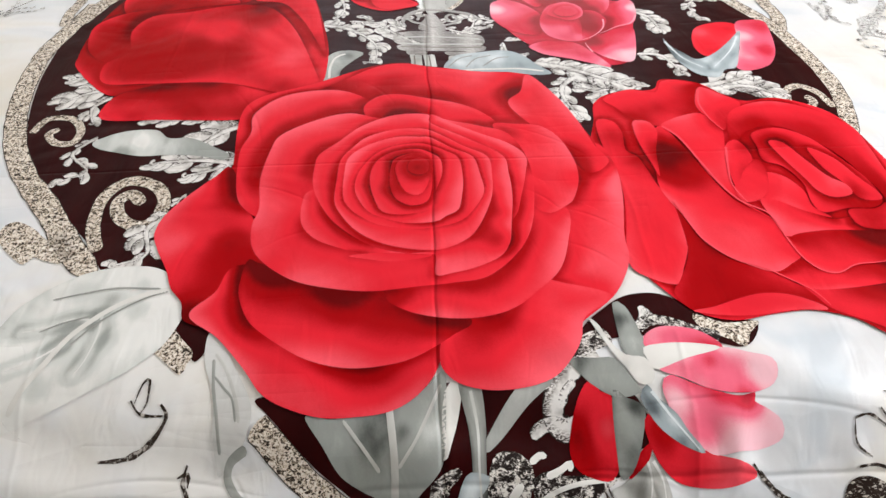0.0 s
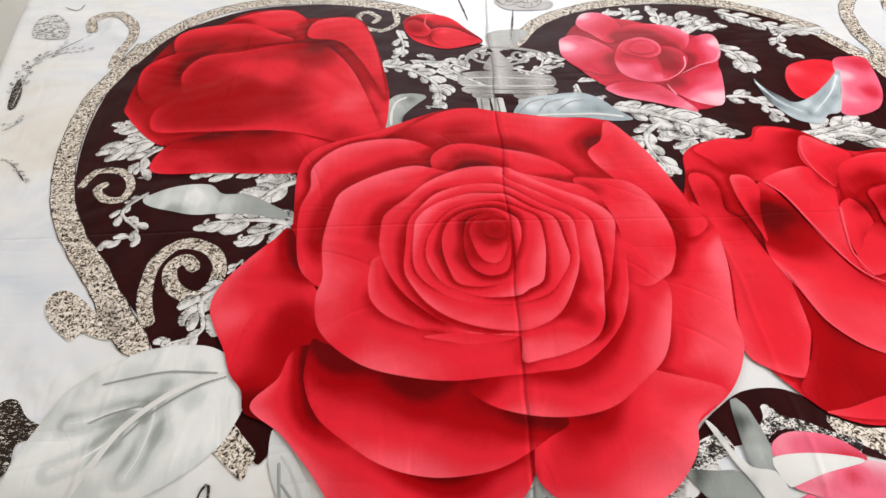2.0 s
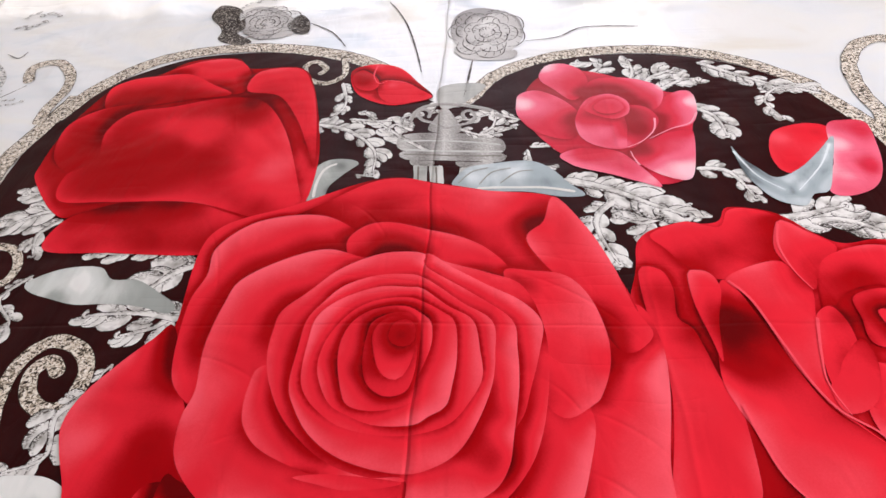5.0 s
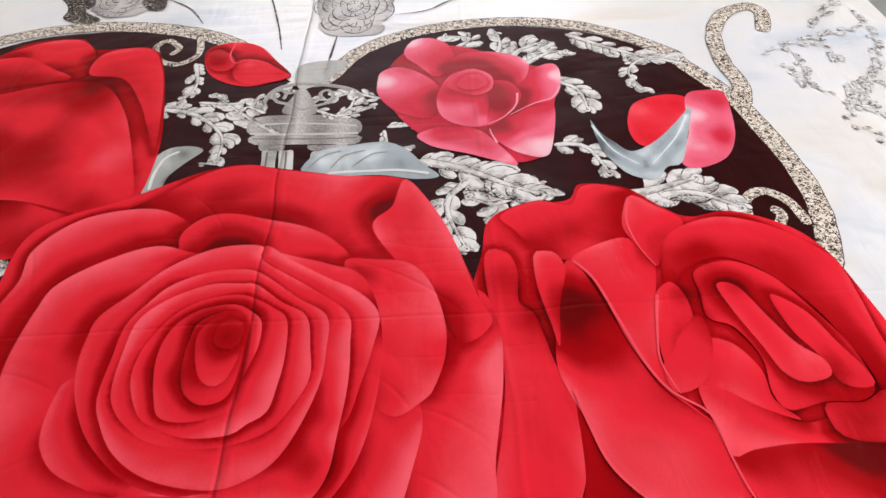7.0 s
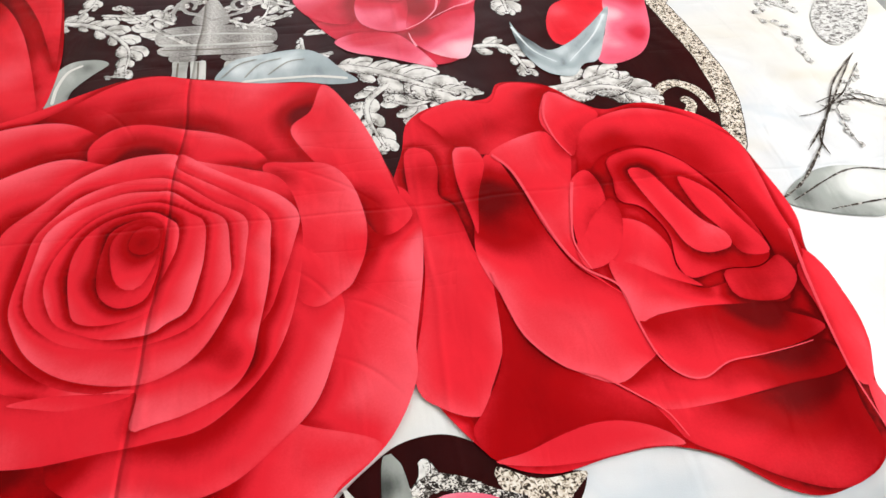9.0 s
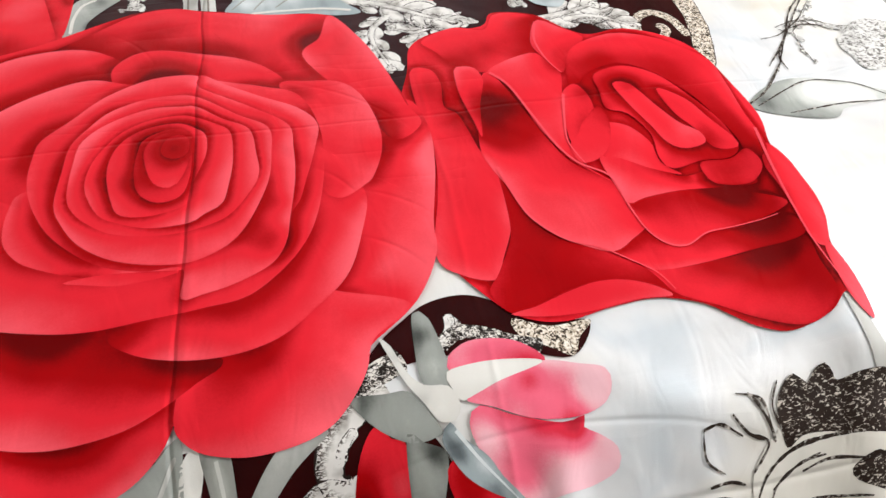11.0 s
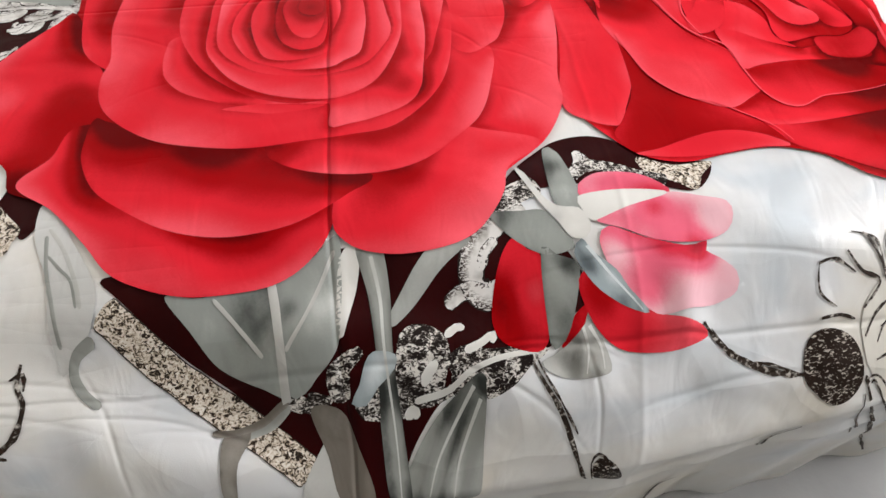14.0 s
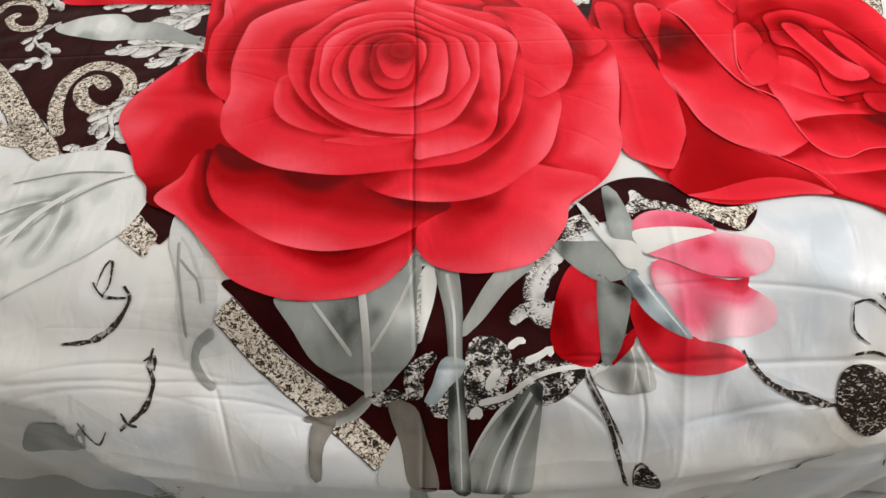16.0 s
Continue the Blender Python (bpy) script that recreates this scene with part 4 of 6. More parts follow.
tint(6.4, 67, 1.4, 0.2)
tint(17.7, 65, 1.8, -0.2)
tint(13.5, 67.9, 1.6, 0.15)
flower("printed_leaf", "grey", 5)
petal(-19.3, 61.3, -19.9, 66, -19.4, 69.7, -17.6, 71.7, -14.3, 71.9, -12.4, 70.7, -14.2, 68.4, -16.3, 65.3, -17, 62, base=0.62, dark=0.3)
stroke("printed_leaf", "palebud", 5, 9, -18.5, 62.3, -18.6, 66, -17.8, 69.3, -16, 70.7)
tint(-15.4, 70.2, 1.4, -0.3)
tint(-16.1, 63.9, 1.4, -0.3)
flower("printed_leaf", "grey", 5)
petal(-56.8, 44.9, -54.1, 47, -50.6, 48, -46.7, 47.8, -44.2, 45.6, -40.3, 45.4, -36, 42.9, -33.3, 40.9, -33.9, 39.5, -38.3, 40.7, -43.1, 41.2, -47.7, 41.1, -51.7, 42.1, -55.3, 43.3, base=0.72, dark=0.3)
tint(-48.7, 44.9, 2, 0.3)
tint(-50.8, 42.4, 2, -0.35)
tint(-45.4, 46.6, 2, -0.12)
tint(-37.7, 42.1, 2, -0.05)
flower("printed_leaf", "grey", 5)
petal(-58.2, -0.6, -56.1, 9.2, -53.4, 13, -49.9, 15.6, -46, 17.1, -40, 17.3, -36.1, 15.4, -34.2, 12.8, -33, 9.5, -34.4, 4.6, -36.4, 2.2, -39.1, -0, -43.8, -2.5, -48.9, -4.7, -54.2, -5.6, base=1.1, dark=0.3)
vein(-44.8, 8.5, -47.4, 8.7, -50.6, 7.5, -53.3, 7)
vein(-43.8, 9.2, -43.4, 6.5, -43.8, 2.4, -44.6, 0.5)
vein(-47.5, 4.9, -50.2, 2.7, -53.1, 1.3)
tint(-43.3, 11.9, 1.8, -0.5)
tint(-47, 7.4, 2, -0.45)
tint(-48.5, 3.8, 2.2, -0.45)
tint(-39.3, 9.9, 2, -0.35)
tint(-48.9, -1, 2, -0.45)
tint(-42.1, 5.6, 2, -0.35)
tint(-44.5, 2.4, 2.4, -0.25)
tint(-39.7, 13.8, 1.6, -0.3)
tint(-47.5, 13.1, 2, -0.2)
stroke("printed_leaf", "palebud", 8, 9, -35.5, 13.1, -38.8, 12.4, -41.9, 10.9, -44.8, 8.5, -47.1, 5.7, -48.8, 1.7, -50.3, -1.1, -51.5, -3.9)
stroke("printed_leaf", "greyleaf2", 3, 9, -51.2, 12, -47.4, 12.9, -43.1, 13.6, -37.2, 13.2)
stroke("printed_leaf", "greyleaf2", 3, 9, -51.1, 6.9, -48.7, 8.1, -45.4, 9.1)
stroke("printed_leaf", "greyleaf2", 3, 9, -36, 12.7, -38.6, 11.8, -41.4, 10.1, -44.2, 7.7, -46.4, 4.8)
flower("printed_leaf", "faintleaf", 3)
petal(-29.1, 5.7, -27.5, 4.7, -25.1, 0.9, -22.4, -4.2, -22.9, -7.6, -24.9, -9.2, -26.3, -10.7, -26.8, -8.2, -27, -3.3, -28.9, 1.8, base=0.5, dark=0.3)
stroke("printed_leaf", "greyleaf2", 4, 5, -27.7, 1.8, -27.1, -2, -26.3, -5.8, -26.1, -8.7)
stroke("printed_leaf", "greyleaf2", 3, 5, -27.2, -0.5, -25.9, -2, -24.7, -3.4, -24.1, -5.9)
stroke("printed_leaf", "paleleaf", 4, 5, -27.6, 2.6, -25.9, 0.2, -24.3, -3.4, -23.7, -6)
stroke("printed_leaf", "greyleaf2", 9, 5, -22.9, -8.4, -24.8, -9.3, -25.3, -10.7, -24.5, -12.3, -23.1, -13.5)
stroke("printed_stem", "greyleaf2", 7, 5, -5.5, -14.7, -7.3, -15.8, -9.2, -16.3, -10.9, -16.7)
flower("printed_leaf", "grey", 5)
petal(-15.9, -5.7, -12.4, -6, -6.1, -4.6, -5.3, -9.9, -5.5, -14, -7.7, -13.4, -10.2, -12.3, -12.2, -10.9, -13.9, -8.6, base=0.58, dark=0.3)
petal(-6.2, -4.6, -2.2, -3.1, 0.6, -1, 0.7, -5.1, 0.3, -10.4, -0.7, -12.1, -2.4, -13.2, -3.8, -14.1, -5.5, -14, -5.4, -9.9, base=0.7, dark=0.3)
tint(-8.7, -8.3, 2.4, -0.25)
tint(-12.5, -7.8, 1.6, 0.15)
tint(-8.8, -11.5, 2, -0.15)
tint(-4.5, -7.5, 1.4, -0.25)
tint(-1.3, -7.8, 1.8, 0.2)
tint(-2.4, -12.1, 1.4, -0.12)
tint(-6.1, -4.9, 1.5, -0.2)
stroke("printed_leaf", "paleleaf", 9, 9, -6.1, -4.8, -5.8, -7.4, -5.5, -10.9, -5.7, -14.1, -5.6, -14.6)
stroke("printed_leaf", "paleleaf", 4, 9, -5, -11.2, -3.2, -9, -1.5, -5.6, 0.2, -2.5)
stroke("printed_leaf", "paleleaf", 4, 9, -11.5, -6.2, -9.4, -8.6, -7.3, -11.3)
stroke("printed_stem", "brownleaf", 6, 9, -5.5, -14.4, -6.6, -14.8, -8.4, -15.6, -11.3, -16.2, -13.2, -16.2)
flower("printed_leaf", "palebud", 6)
petal(0.6, -3.2, 2.6, -2.4, 2.1, -6.2, 0.6, -10.7, -0, -9.7)
flower("printed_stem", "greyleaf2", 7)
petal(2.3, -2.1, 4.7, -2.3, 5.3, -6.9, 5.1, -12, 5.4, -17.6, 5.6, -23.6, 3.5, -22.9, 3.2, -17.9, 3.5, -12.8, 3.2, -7.3)
vein(3.7, -3.4, 4.3, -7.4, 4.3, -11.9, 4.6, -17.5, 4.6, -22.8)
tint(4.2, -14.7, 1.8, -0.35)
tint(4.1, -5.2, 1.8, 0.25)
flower("printed_stem", "greyleaf2", 6)
petal(5.3, -8.5, 8.4, -4.3, 11.1, -2.1, 13.8, -2.6, 10.1, -5.6, 6.5, -9.1, 5.2, -10)
flower("printed_leaf", "greyleaf2", 6)
petal(5.1, -21.2, 7.9, -17.7, 11.2, -15.4, 13.8, -14.4, 13.5, -19, 12.5, -23.7, 8.9, -23.9, 5.3, -23)
vein(12.7, -15.2, 9, -19.6, 7.5, -22.9)
vein(13.3, -16.2, 10.9, -20.2, 9.9, -24)
tint(10.5, -16.9, 1.5, -0.3)
tint(9.6, -21.9, 1.6, 0.3)
flower("printed_stem", "brownleaf", 6)
petal(-3.5, -15.2, -0.5, -15.6, 0.7, -18.2, 1.9, -22.8, -1.4, -22.6, -2.3, -18.9)
flower("printed_leaf", "blueleaf", 8)
petal(1.6, -14.1, 2.3, -12.6, 3.3, -11.8, 5.3, -12.2, 5.1, -13.3, 3.3, -14.5, 2, -15.6, 0.6, -15.3, base=0.72, dark=0.3)
tint(3.2, -13.3, 1.2, 0.25)
tint(2, -12.6, 1, -0.2)
flower("printed_stem", "brownleaf", 6)
petal(-12.2, -16.5, -9.7, -16.2, -11, -18.9, -11.7, -21.8, -12.9, -21.5, -12.7, -19.2)
flower("printed_stem", "paleleaf", 4)
petal(-4.2, -19.9, -1.2, -16.5, -0.4, -19.9, -1.1, -22.6, -4.9, -22.3)

# left rose
flower("printed_rose", "red", 10)
petal(-67.2, 67.5, -68.6, 71.9, -69.1, 79.1, -68.5, 86.1, -66.2, 95.5, -64, 98.5, -57.9, 101, -52.5, 106, -43, 106.4, -39, 102.1, -28.7, 101.7, -24.3, 94, -20, 76.2, -19.2, 65.9, -20.1, 60.1, -24.4, 56.5, -37, 59.9, -50.9, 60.2, -58.4, 58.5, base=0.22, dark=0.3)
petal(-57.3, 51.3, -57.6, 56.9, -54.4, 59.7, -47.1, 62.2, -38.6, 61.7, -32.3, 59.4, -26.5, 56.2, -30.1, 52.5, -33.5, 50.1, -46.4, 50.6, base=0.48, dark=0.6)
petal(-57.1, 99.1, -52.2, 105, -44.1, 106.3, -39.4, 102.2, -37.4, 95.8, -41, 92.6, base=0.56, dark=0.5)
petal(-37.5, 93.8, -36.6, 100.7, -28.7, 101.4, -24.9, 95, -22.5, 86.4, -20.6, 76.2, -19.9, 70.2, -22.4, 76.3, -25.7, 83.9, -30.7, 91.5, base=0.56, dark=0.6)
petal(-63.9, 88.6, -66.2, 95.5, -63.1, 99.2, -57.6, 100.4, -51.2, 100.6, -45, 96.3, -40.5, 92.6, -48.4, 91.1, -58.7, 88.9, base=0.46, dark=0.5)
petal(-66.8, 73.4, -69.2, 80.8, -68.3, 85.5, -63.4, 89.3, -55.8, 90, -59.4, 85.6, -60.3, 80.4, -58.5, 73.1, -60.8, 68.7, base=0.3, dark=0.4)
petal(-60.5, 62.4, -62.4, 68.8, -59, 73.1, -60.7, 81.3, -58, 87.3, -50.8, 88.8, -43.8, 90.9, -37.3, 91.3, -32.2, 88.7, -26.7, 79.7, -21.7, 66, -20.5, 60.4, -24.7, 57.3, -37.6, 61.4, -51.7, 61.8, base=0.32, dark=0.3)
tint(-26.4, 68.9, 6, 0.42)
tint(-30.4, 78.2, 4.5, 0.22)
tint(-41.5, 81, 4, 0.28)
tint(-48.6, 83, 3, 0.18)
tint(-21.5, 62.1, 3.5, 0.2)
tint(-49.9, 66.6, 7, -0.08)
tint(-34.7, 89.7, 4, -0.25)
tint(-38.5, 72.1, 4, -0.06)
tint(-45.7, 75.4, 3, -0.1)
tint(-23.1, 81.2, 3, 0.15)
tint(-64.9, 85.6, 3, 0.08)
tint(-36.7, 59.1, 6, 0.12)
tint(-50.1, 58.7, 4, 0.06)
tint(-41.9, 50.1, 6, -0.3)
tint(-52.2, 50.2, 3, -0.2)
tint(-31.6, 51.9, 4, -0.3)

# big rose
flower("printed_rose", "red", 36)
petal(-32, 37.3, -34.1, 35.4, -37.2, 31.6, -40, 27.2, -40.7, 23.4, -39.4, 20.1, -37.2, 16.3, -35.8, 13.1, -33.8, 10.6, -32.9, 7.8, -30, 6.4, -26.8, 4.6, -22.7, 1.3, -12.2, 0.9, 9, 3.2, 18.1, 6.2, 26.9, 34.4, 20.8, 54.7, 15.2, 60.8, 0.1, 65.4, -8.3, 66.5, -20.8, 60.5, -32.3, 54.1, base=0.5, dark=0.6)
petal(-32, 37.3, -34.1, 35.4, -37.2, 31.6, -40, 27.2, -40.7, 23.4, -39.4, 20.1, -37.2, 16.3, -35.8, 13.1, -33.8, 10.6, -32.9, 7.8, -30, 6.4, -26.8, 4.6, -24.5, 8.1, -23.9, 18.8, -27.9, 28.1, base=0.62, dark=0.75)
petal(-32.3, 8.5, -27.9, 4.8, -23.9, 0.3, -21.2, -3.1, -17.7, -5, -13.7, -6, -9.3, -5.8, -5.3, -5, -1.9, -3, 0.2, 0, 2, 6.9, -13.1, 13.2, -26.8, 16.9, -29.7, 12.1, base=0.64, dark=0.85)
petal(26.8, 40.7, 29.4, 35.6, 29.2, 28.4, 27.5, 19.6, 27, 14.9, 24.1, 9.6, 19.5, 5.7, 16.2, 3.7, 9.3, 6.6, 9.2, 20.5, 17, 34.9, base=0.72, dark=0.4)
petal(0.2, 0.3, 0.9, -1.4, 2.9, -2.8, 6.9, -3.7, 11.1, -3.4, 14.3, -2.1, 16.8, 0.4, 18.1, 2.7, 19.1, 5.7, 23.2, 9.2, 16.1, 11.9, 10.2, 14.1, 3.5, 6.9, 0.8, 3.9, base=0.66, dark=0.6)
petal(-26.2, 11, -26.6, 13.9, -26.1, 17.7, -23.6, 16.7, -13.1, 13.2, -5.4, 12.9, 4.2, 6.4, 1.9, 3.6, -2.5, 0.9, -6.6, -0.1, -11.5, -0.2, -16.4, 1.1, -21, 4.1, -24.3, 7.1, base=0.68, dark=0.9)
petal(-26.4, 55.7, -21.2, 57.6, -15.9, 61.2, -9.6, 65.6, -4.3, 66.5, 0.8, 65, 9.1, 63.1, 18.4, 61.5, 22.1, 56, 25.7, 46.4, 27.3, 37.4, 20.8, 32.6, 1.2, 28.8, -23.5, 32.5, -28.3, 40.2, -30.3, 48.2, base=0.6, dark=0.55)
petal(14.4, 51.7, 16.9, 56.1, 18.8, 61.4, 22.8, 54.9, 25.5, 47.4, 27.3, 39.9, 28.7, 35.7, 24.8, 33.3, 21.4, 40, base=0.64, dark=0.45)
petal(-29.1, 28.6, -30.6, 33.3, -31.4, 41.2, -30.4, 46.1, -30.6, 51.4, -26.2, 56.5, -18.8, 58.2, -13.3, 56.8, -9.2, 52.1, -10.9, 43.9, -21.2, 42.1, -25.9, 37.5, -25.2, 29.3, -25.7, 25.9, base=0.64, dark=0.5)
petal(-11.4, 51.1, -9.7, 55.3, -5.7, 56.4, 0.3, 54.7, 5.3, 53, 9.3, 50.2, 11.8, 46.1, 10.2, 40, -6.2, 42.9, base=0.6, dark=0.6)
petal(-6.7, 10.1, -5.4, 8.6, -2.4, 7.1, 2, 6.2, 6.4, 6.3, 10.2, 7.5, 13.5, 10.1, 17.2, 13.8, 19.2, 18.9, 20.3, 25.1, 17.1, 29.6, 10.7, 19.3, 0.8, 14.6, -6.2, 12.4, base=0.7, dark=0.55)
petal(10.9, 46.4, 14.6, 46.5, 19, 45.6, 21.7, 42.2, 23.2, 36.5, 23.1, 31.8, 21.7, 27.8, 20.4, 26.3, 17, 24.7, 14.1, 28.8, 13, 40, base=0.66, dark=0.4)
petal(-26.4, 41.2, -25.1, 45.3, -19.7, 49.1, -13.9, 50.9, -7.8, 49.1, -1.9, 50, 4, 47.9, 8.8, 46.2, 13.4, 43.7, 15.8, 36.3, 15.5, 27.2, 13.2, 19.2, 7.7, 13.2, 2.3, 12, -2.3, 11.6, -8.4, 11.1, -13.8, 11.8, -19.3, 13.5, -23.6, 16.7, -26, 20, -26.7, 24.5, -26.2, 28, -27, 34.4, base=0.7, dark=0.5)
petal(-19, 31.3, -19.8, 28.7, -19.7, 25.6, -19, 23.3, -16.9, 20.9, -13.5, 19.1, -9.5, 17.7, -5.5, 17, -1.5, 17, 2.6, 18.6, -5.5, 23.5, -14.4, 31.2, base=0.68, dark=0.5)
petal(-12, 17.5, -9.4, 16.8, -6.2, 16.2, -2.3, 16.5, -0.3, 17.1, -3.9, 17.6, -8.7, 17.9, base=0.6, dark=0.5)
petal(0.1, 49.8, 4, 47.2, 8.6, 44.1, 13.1, 41.2, 15.5, 37.8, 15, 33.7, 13.7, 28.6, 12.3, 24.3, 9.4, 22.7, 3.4, 35.7, -0.1, 43.1, base=0.66, dark=0.45)
petal(-18.6, 32.9, -18.7, 36.7, -18.2, 39.8, -15.3, 43, -11.7, 47, -6.9, 49.7, -2.9, 50.3, 0.1, 49.7, 0.3, 47.4, 6.6, 42.7, 11.7, 38.3, 12.3, 33.8, 12.3, 28.6, 11.5, 22.6, 10.9, 19.1, 9.2, 16.4, 5.5, 14.5, 2.3, 13.7, 0.1, 13.5, -0, 17.4, -3.9, 17.6, -7.9, 18.8, -11.2, 20.9, -14.8, 24.5, -17.3, 28.8, base=0.68, dark=0.5)
petal(-14.9, 28.7, -14.9, 33.8, -14.6, 38.3, -12.8, 41.4, -10.6, 44, -6.8, 45.7, -2.9, 46.1, 0.3, 45.3, 5.5, 41, 9.3, 38, 9.6, 33.3, 9.2, 28.8, 7.5, 24, 5.5, 20.6, 3, 18.8, 0.1, 18, -3.9, 18.5, -7.9, 19.9, -11.3, 22.4, -13.6, 25.6, base=0.67, dark=0.52)
petal(-13.7, 29.9, -13.8, 35.1, -13.3, 38.9, -10.5, 41.8, -5.8, 43.8, -1.5, 43.7, 0.2, 43.4, 3.6, 40.5, 6.9, 38.1, 7.8, 33.4, 8.1, 30.1, 7.1, 27.4, 4.5, 23.9, 0.3, 22.4, -3.9, 22.4, -8, 23.4, -10.6, 25.1, -12.6, 27.2, base=0.66, dark=0.55)
petal(-11.8, 30.5, -11.8, 34, -10.7, 37, -8.7, 39.8, -5.8, 41.5, -2, 42, 0.2, 41.3, 2.7, 39.7, 4.6, 37.8, 5, 32.9, 4.6, 29, 3.9, 26, 2, 24.7, 0.3, 23.6, -3.9, 23.5, -7.2, 24.7, -9.8, 26.4, base=0.63, dark=0.58)
petal(-9.6, 32.3, -9.5, 35.6, -8.3, 38.3, -5.7, 40.1, -2, 40.5, 0.3, 39.2, 1.6, 37.7, 1.8, 34.6, 1.1, 31.7, 0.3, 29.2, -0, 26.5, -3.9, 25.3, -7.3, 25.9, -8.6, 28.2, base=0.56, dark=0.6)
petal(-6.4, 36.1, -5.7, 38.2, -2.9, 39.5, -0.4, 38.7, 0.1, 34.5, -0, 30.5, -0.9, 27.8, -3.4, 27.2, -5.6, 28.9, -6.5, 32.1, base=0.42, dark=0.35)
petal(-5.7, 35.8, -4.6, 38.2, -2.5, 38.9, -0.5, 37.2, -0.3, 33.1, -1.4, 29.9, -3, 29.5, -4.6, 31.2, base=0.46, dark=0.4)
petal(-3.7, 35.7, -3.2, 37.7, -1.8, 38.3, -0.5, 37.5, -0.4, 35, -1.6, 34.1, -3, 34.5, base=0.36, dark=0.3)
tint(9.5, 19.4, 2.6, -0.38)
tint(10.5, 25, 1.6, -0.2)
tint(4, 16.4, 3.5, 0.1)
tint(-7.4, 30.9, 2, -0.18)
tint(-11, 32.3, 2, -0.1)
tint(-2.1, 35.9, 1.6, -0.25)
tint(-2.6, 30, 1.6, 0.12)
tint(29.6, 30.3, 3, 0.28)
tint(22.8, 31.9, 2.2, -0.22)
tint(-5.9, 53, 4.5, -0.22)
tint(15.3, 56.2, 2.6, -0.3)
tint(-6, 61.9, 5, -0.12)
tint(7.7, 59.3, 4, 0.08)
tint(-11.2, 7.5, 6, -0.2)
tint(-5.4, 8.5, 3.5, -0.25)
tint(-22.7, 15.7, 3, -0.25)
tint(-35.8, 21.6, 3, 0.1)
tint(-29.2, 21.3, 3.5, -0.35)
tint(-12.4, 4.1, 5, 0.12)
tint(6.9, 12.2, 4, -0.22)
tint(5.3, 2.3, 4, -0.12)
tint(12.3, 1.3, 5, 0.14)
tint(-14.7, -2.7, 5, 0.08)
tint(-6.7, -1.4, 3.5, -0.12)
tint(-11.6, 13.1, 4, 0.06)
tint(21, 13.6, 4, 0.1)
tint(-38, 20.7, 2.5, 0.12)

# right rose
flower("printed_rose", "red", 12)
petal(28.4, 46.4, 29.7, 52, 33.9, 54.8, 40.9, 55.2, 43.3, 58.2, 49.3, 56.9, 53.4, 52.6, 56.4, 50.7, 61.9, 51.3, 68, 48.3, 71.3, 43.7, 72.6, 37.1, 73.2, 29.9, 71.6, 23.8, 73.4, 18.6, 72.9, 13.3, 70.7, 8.6, 71.2, 4.6, 70.2, -0.8, 69.2, 0.7, 68.6, 2.5, 65.9, 0.6, 61.5, -0.4, 58.1, 0.6, 55.7, 2.3, 53.3, 4.1, 48.9, 5.5, 43.8, 5.3, 38.6, 4.5, 34.6, 5.5, 31.7, 8.1, 27.8, 13.5, 27, 15, 24.9, 16.3, 25.6, 25.5, 26.1, 31.1, 26.1, 38.5, base=0.46, dark=0.5)
petal(31.5, 53.1, 36.6, 55.5, 41.1, 54.3, 43.2, 57.6, 46.4, 57.8, 49.8, 55.8, 48, 52.5, 47.2, 47.8, 42.2, 46.4, 39.3, 44.6, 35.6, 46.3, 33.1, 50.2, base=0.56, dark=0.5)
petal(28.8, 46.4, 31.6, 46.5, 32.6, 43.3, 32.2, 38.7, 33.7, 36.8, 34.5, 33.4, 35.2, 29.7, 36.6, 26.5, 37.2, 23.6, 36.6, 20.1, 35.9, 16.9, 34.1, 13.1, 32.8, 10.6, 29.3, 11.7, 26.9, 14.7, 28.6, 23.2, 29.4, 29.6, 28.7, 38.1, base=0.62, dark=0.5)
petal(36.6, 26.5, 37.4, 22.6, 38.7, 18.2, 41.6, 14.5, 45.1, 12.8, 48.1, 10.4, 50, 8.4, 51.3, 5.6, 46, 8.2, 39.6, 8.1, 34.1, 6, 31.7, 9, 33.4, 11.7, 35.9, 16.9, base=0.36, dark=0.25)
petal(48.8, 10.3, 50.2, 8.9, 54.9, 9, 61.3, 9.5, 67.2, 10.1, 68.4, 9.8, 68.1, 6.8, 68, 3.1, 66.3, 1, 64.1, 0, 61.6, 0.2, 57.9, 1.7, 54.9, 3.5, 51.3, 5.5, 50, 7.8, base=0.46, dark=0.55)
petal(33.3, 6.2, 36.1, 6.7, 39.6, 7.8, 42.9, 8.5, 46, 8.3, 48.8, 7.2, 50.7, 5.5, 47, 5.7, 41.8, 5.2, 38.1, 5.2, 35.2, 5.6, base=0.6, dark=0.3)
petal(70.9, 24.7, 72.8, 21.7, 73.3, 16.9, 72.1, 11.8, 70.4, 8.8, 69.1, 8.5, 68.6, 10.7, 69, 14, 69.1, 17.6, 69.1, 21.3, base=0.62, dark=0.4)
petal(70.3, 9.1, 71.1, 5.9, 71, 2.6, 70.4, -0.5, 69.6, -0.4, 68.8, 2.2, 69.4, 7.8, base=0.72, dark=0.2)
petal(46.2, 12.3, 51.2, 14.8, 52.9, 12.1, 55, 11.5, 58, 12.7, 61.6, 12.9, 67.7, 13.6, 68.4, 10.4, 62.9, 9.9, 55.6, 9, 50.2, 8.9, 48.2, 10.6, base=0.44, dark=0.5)
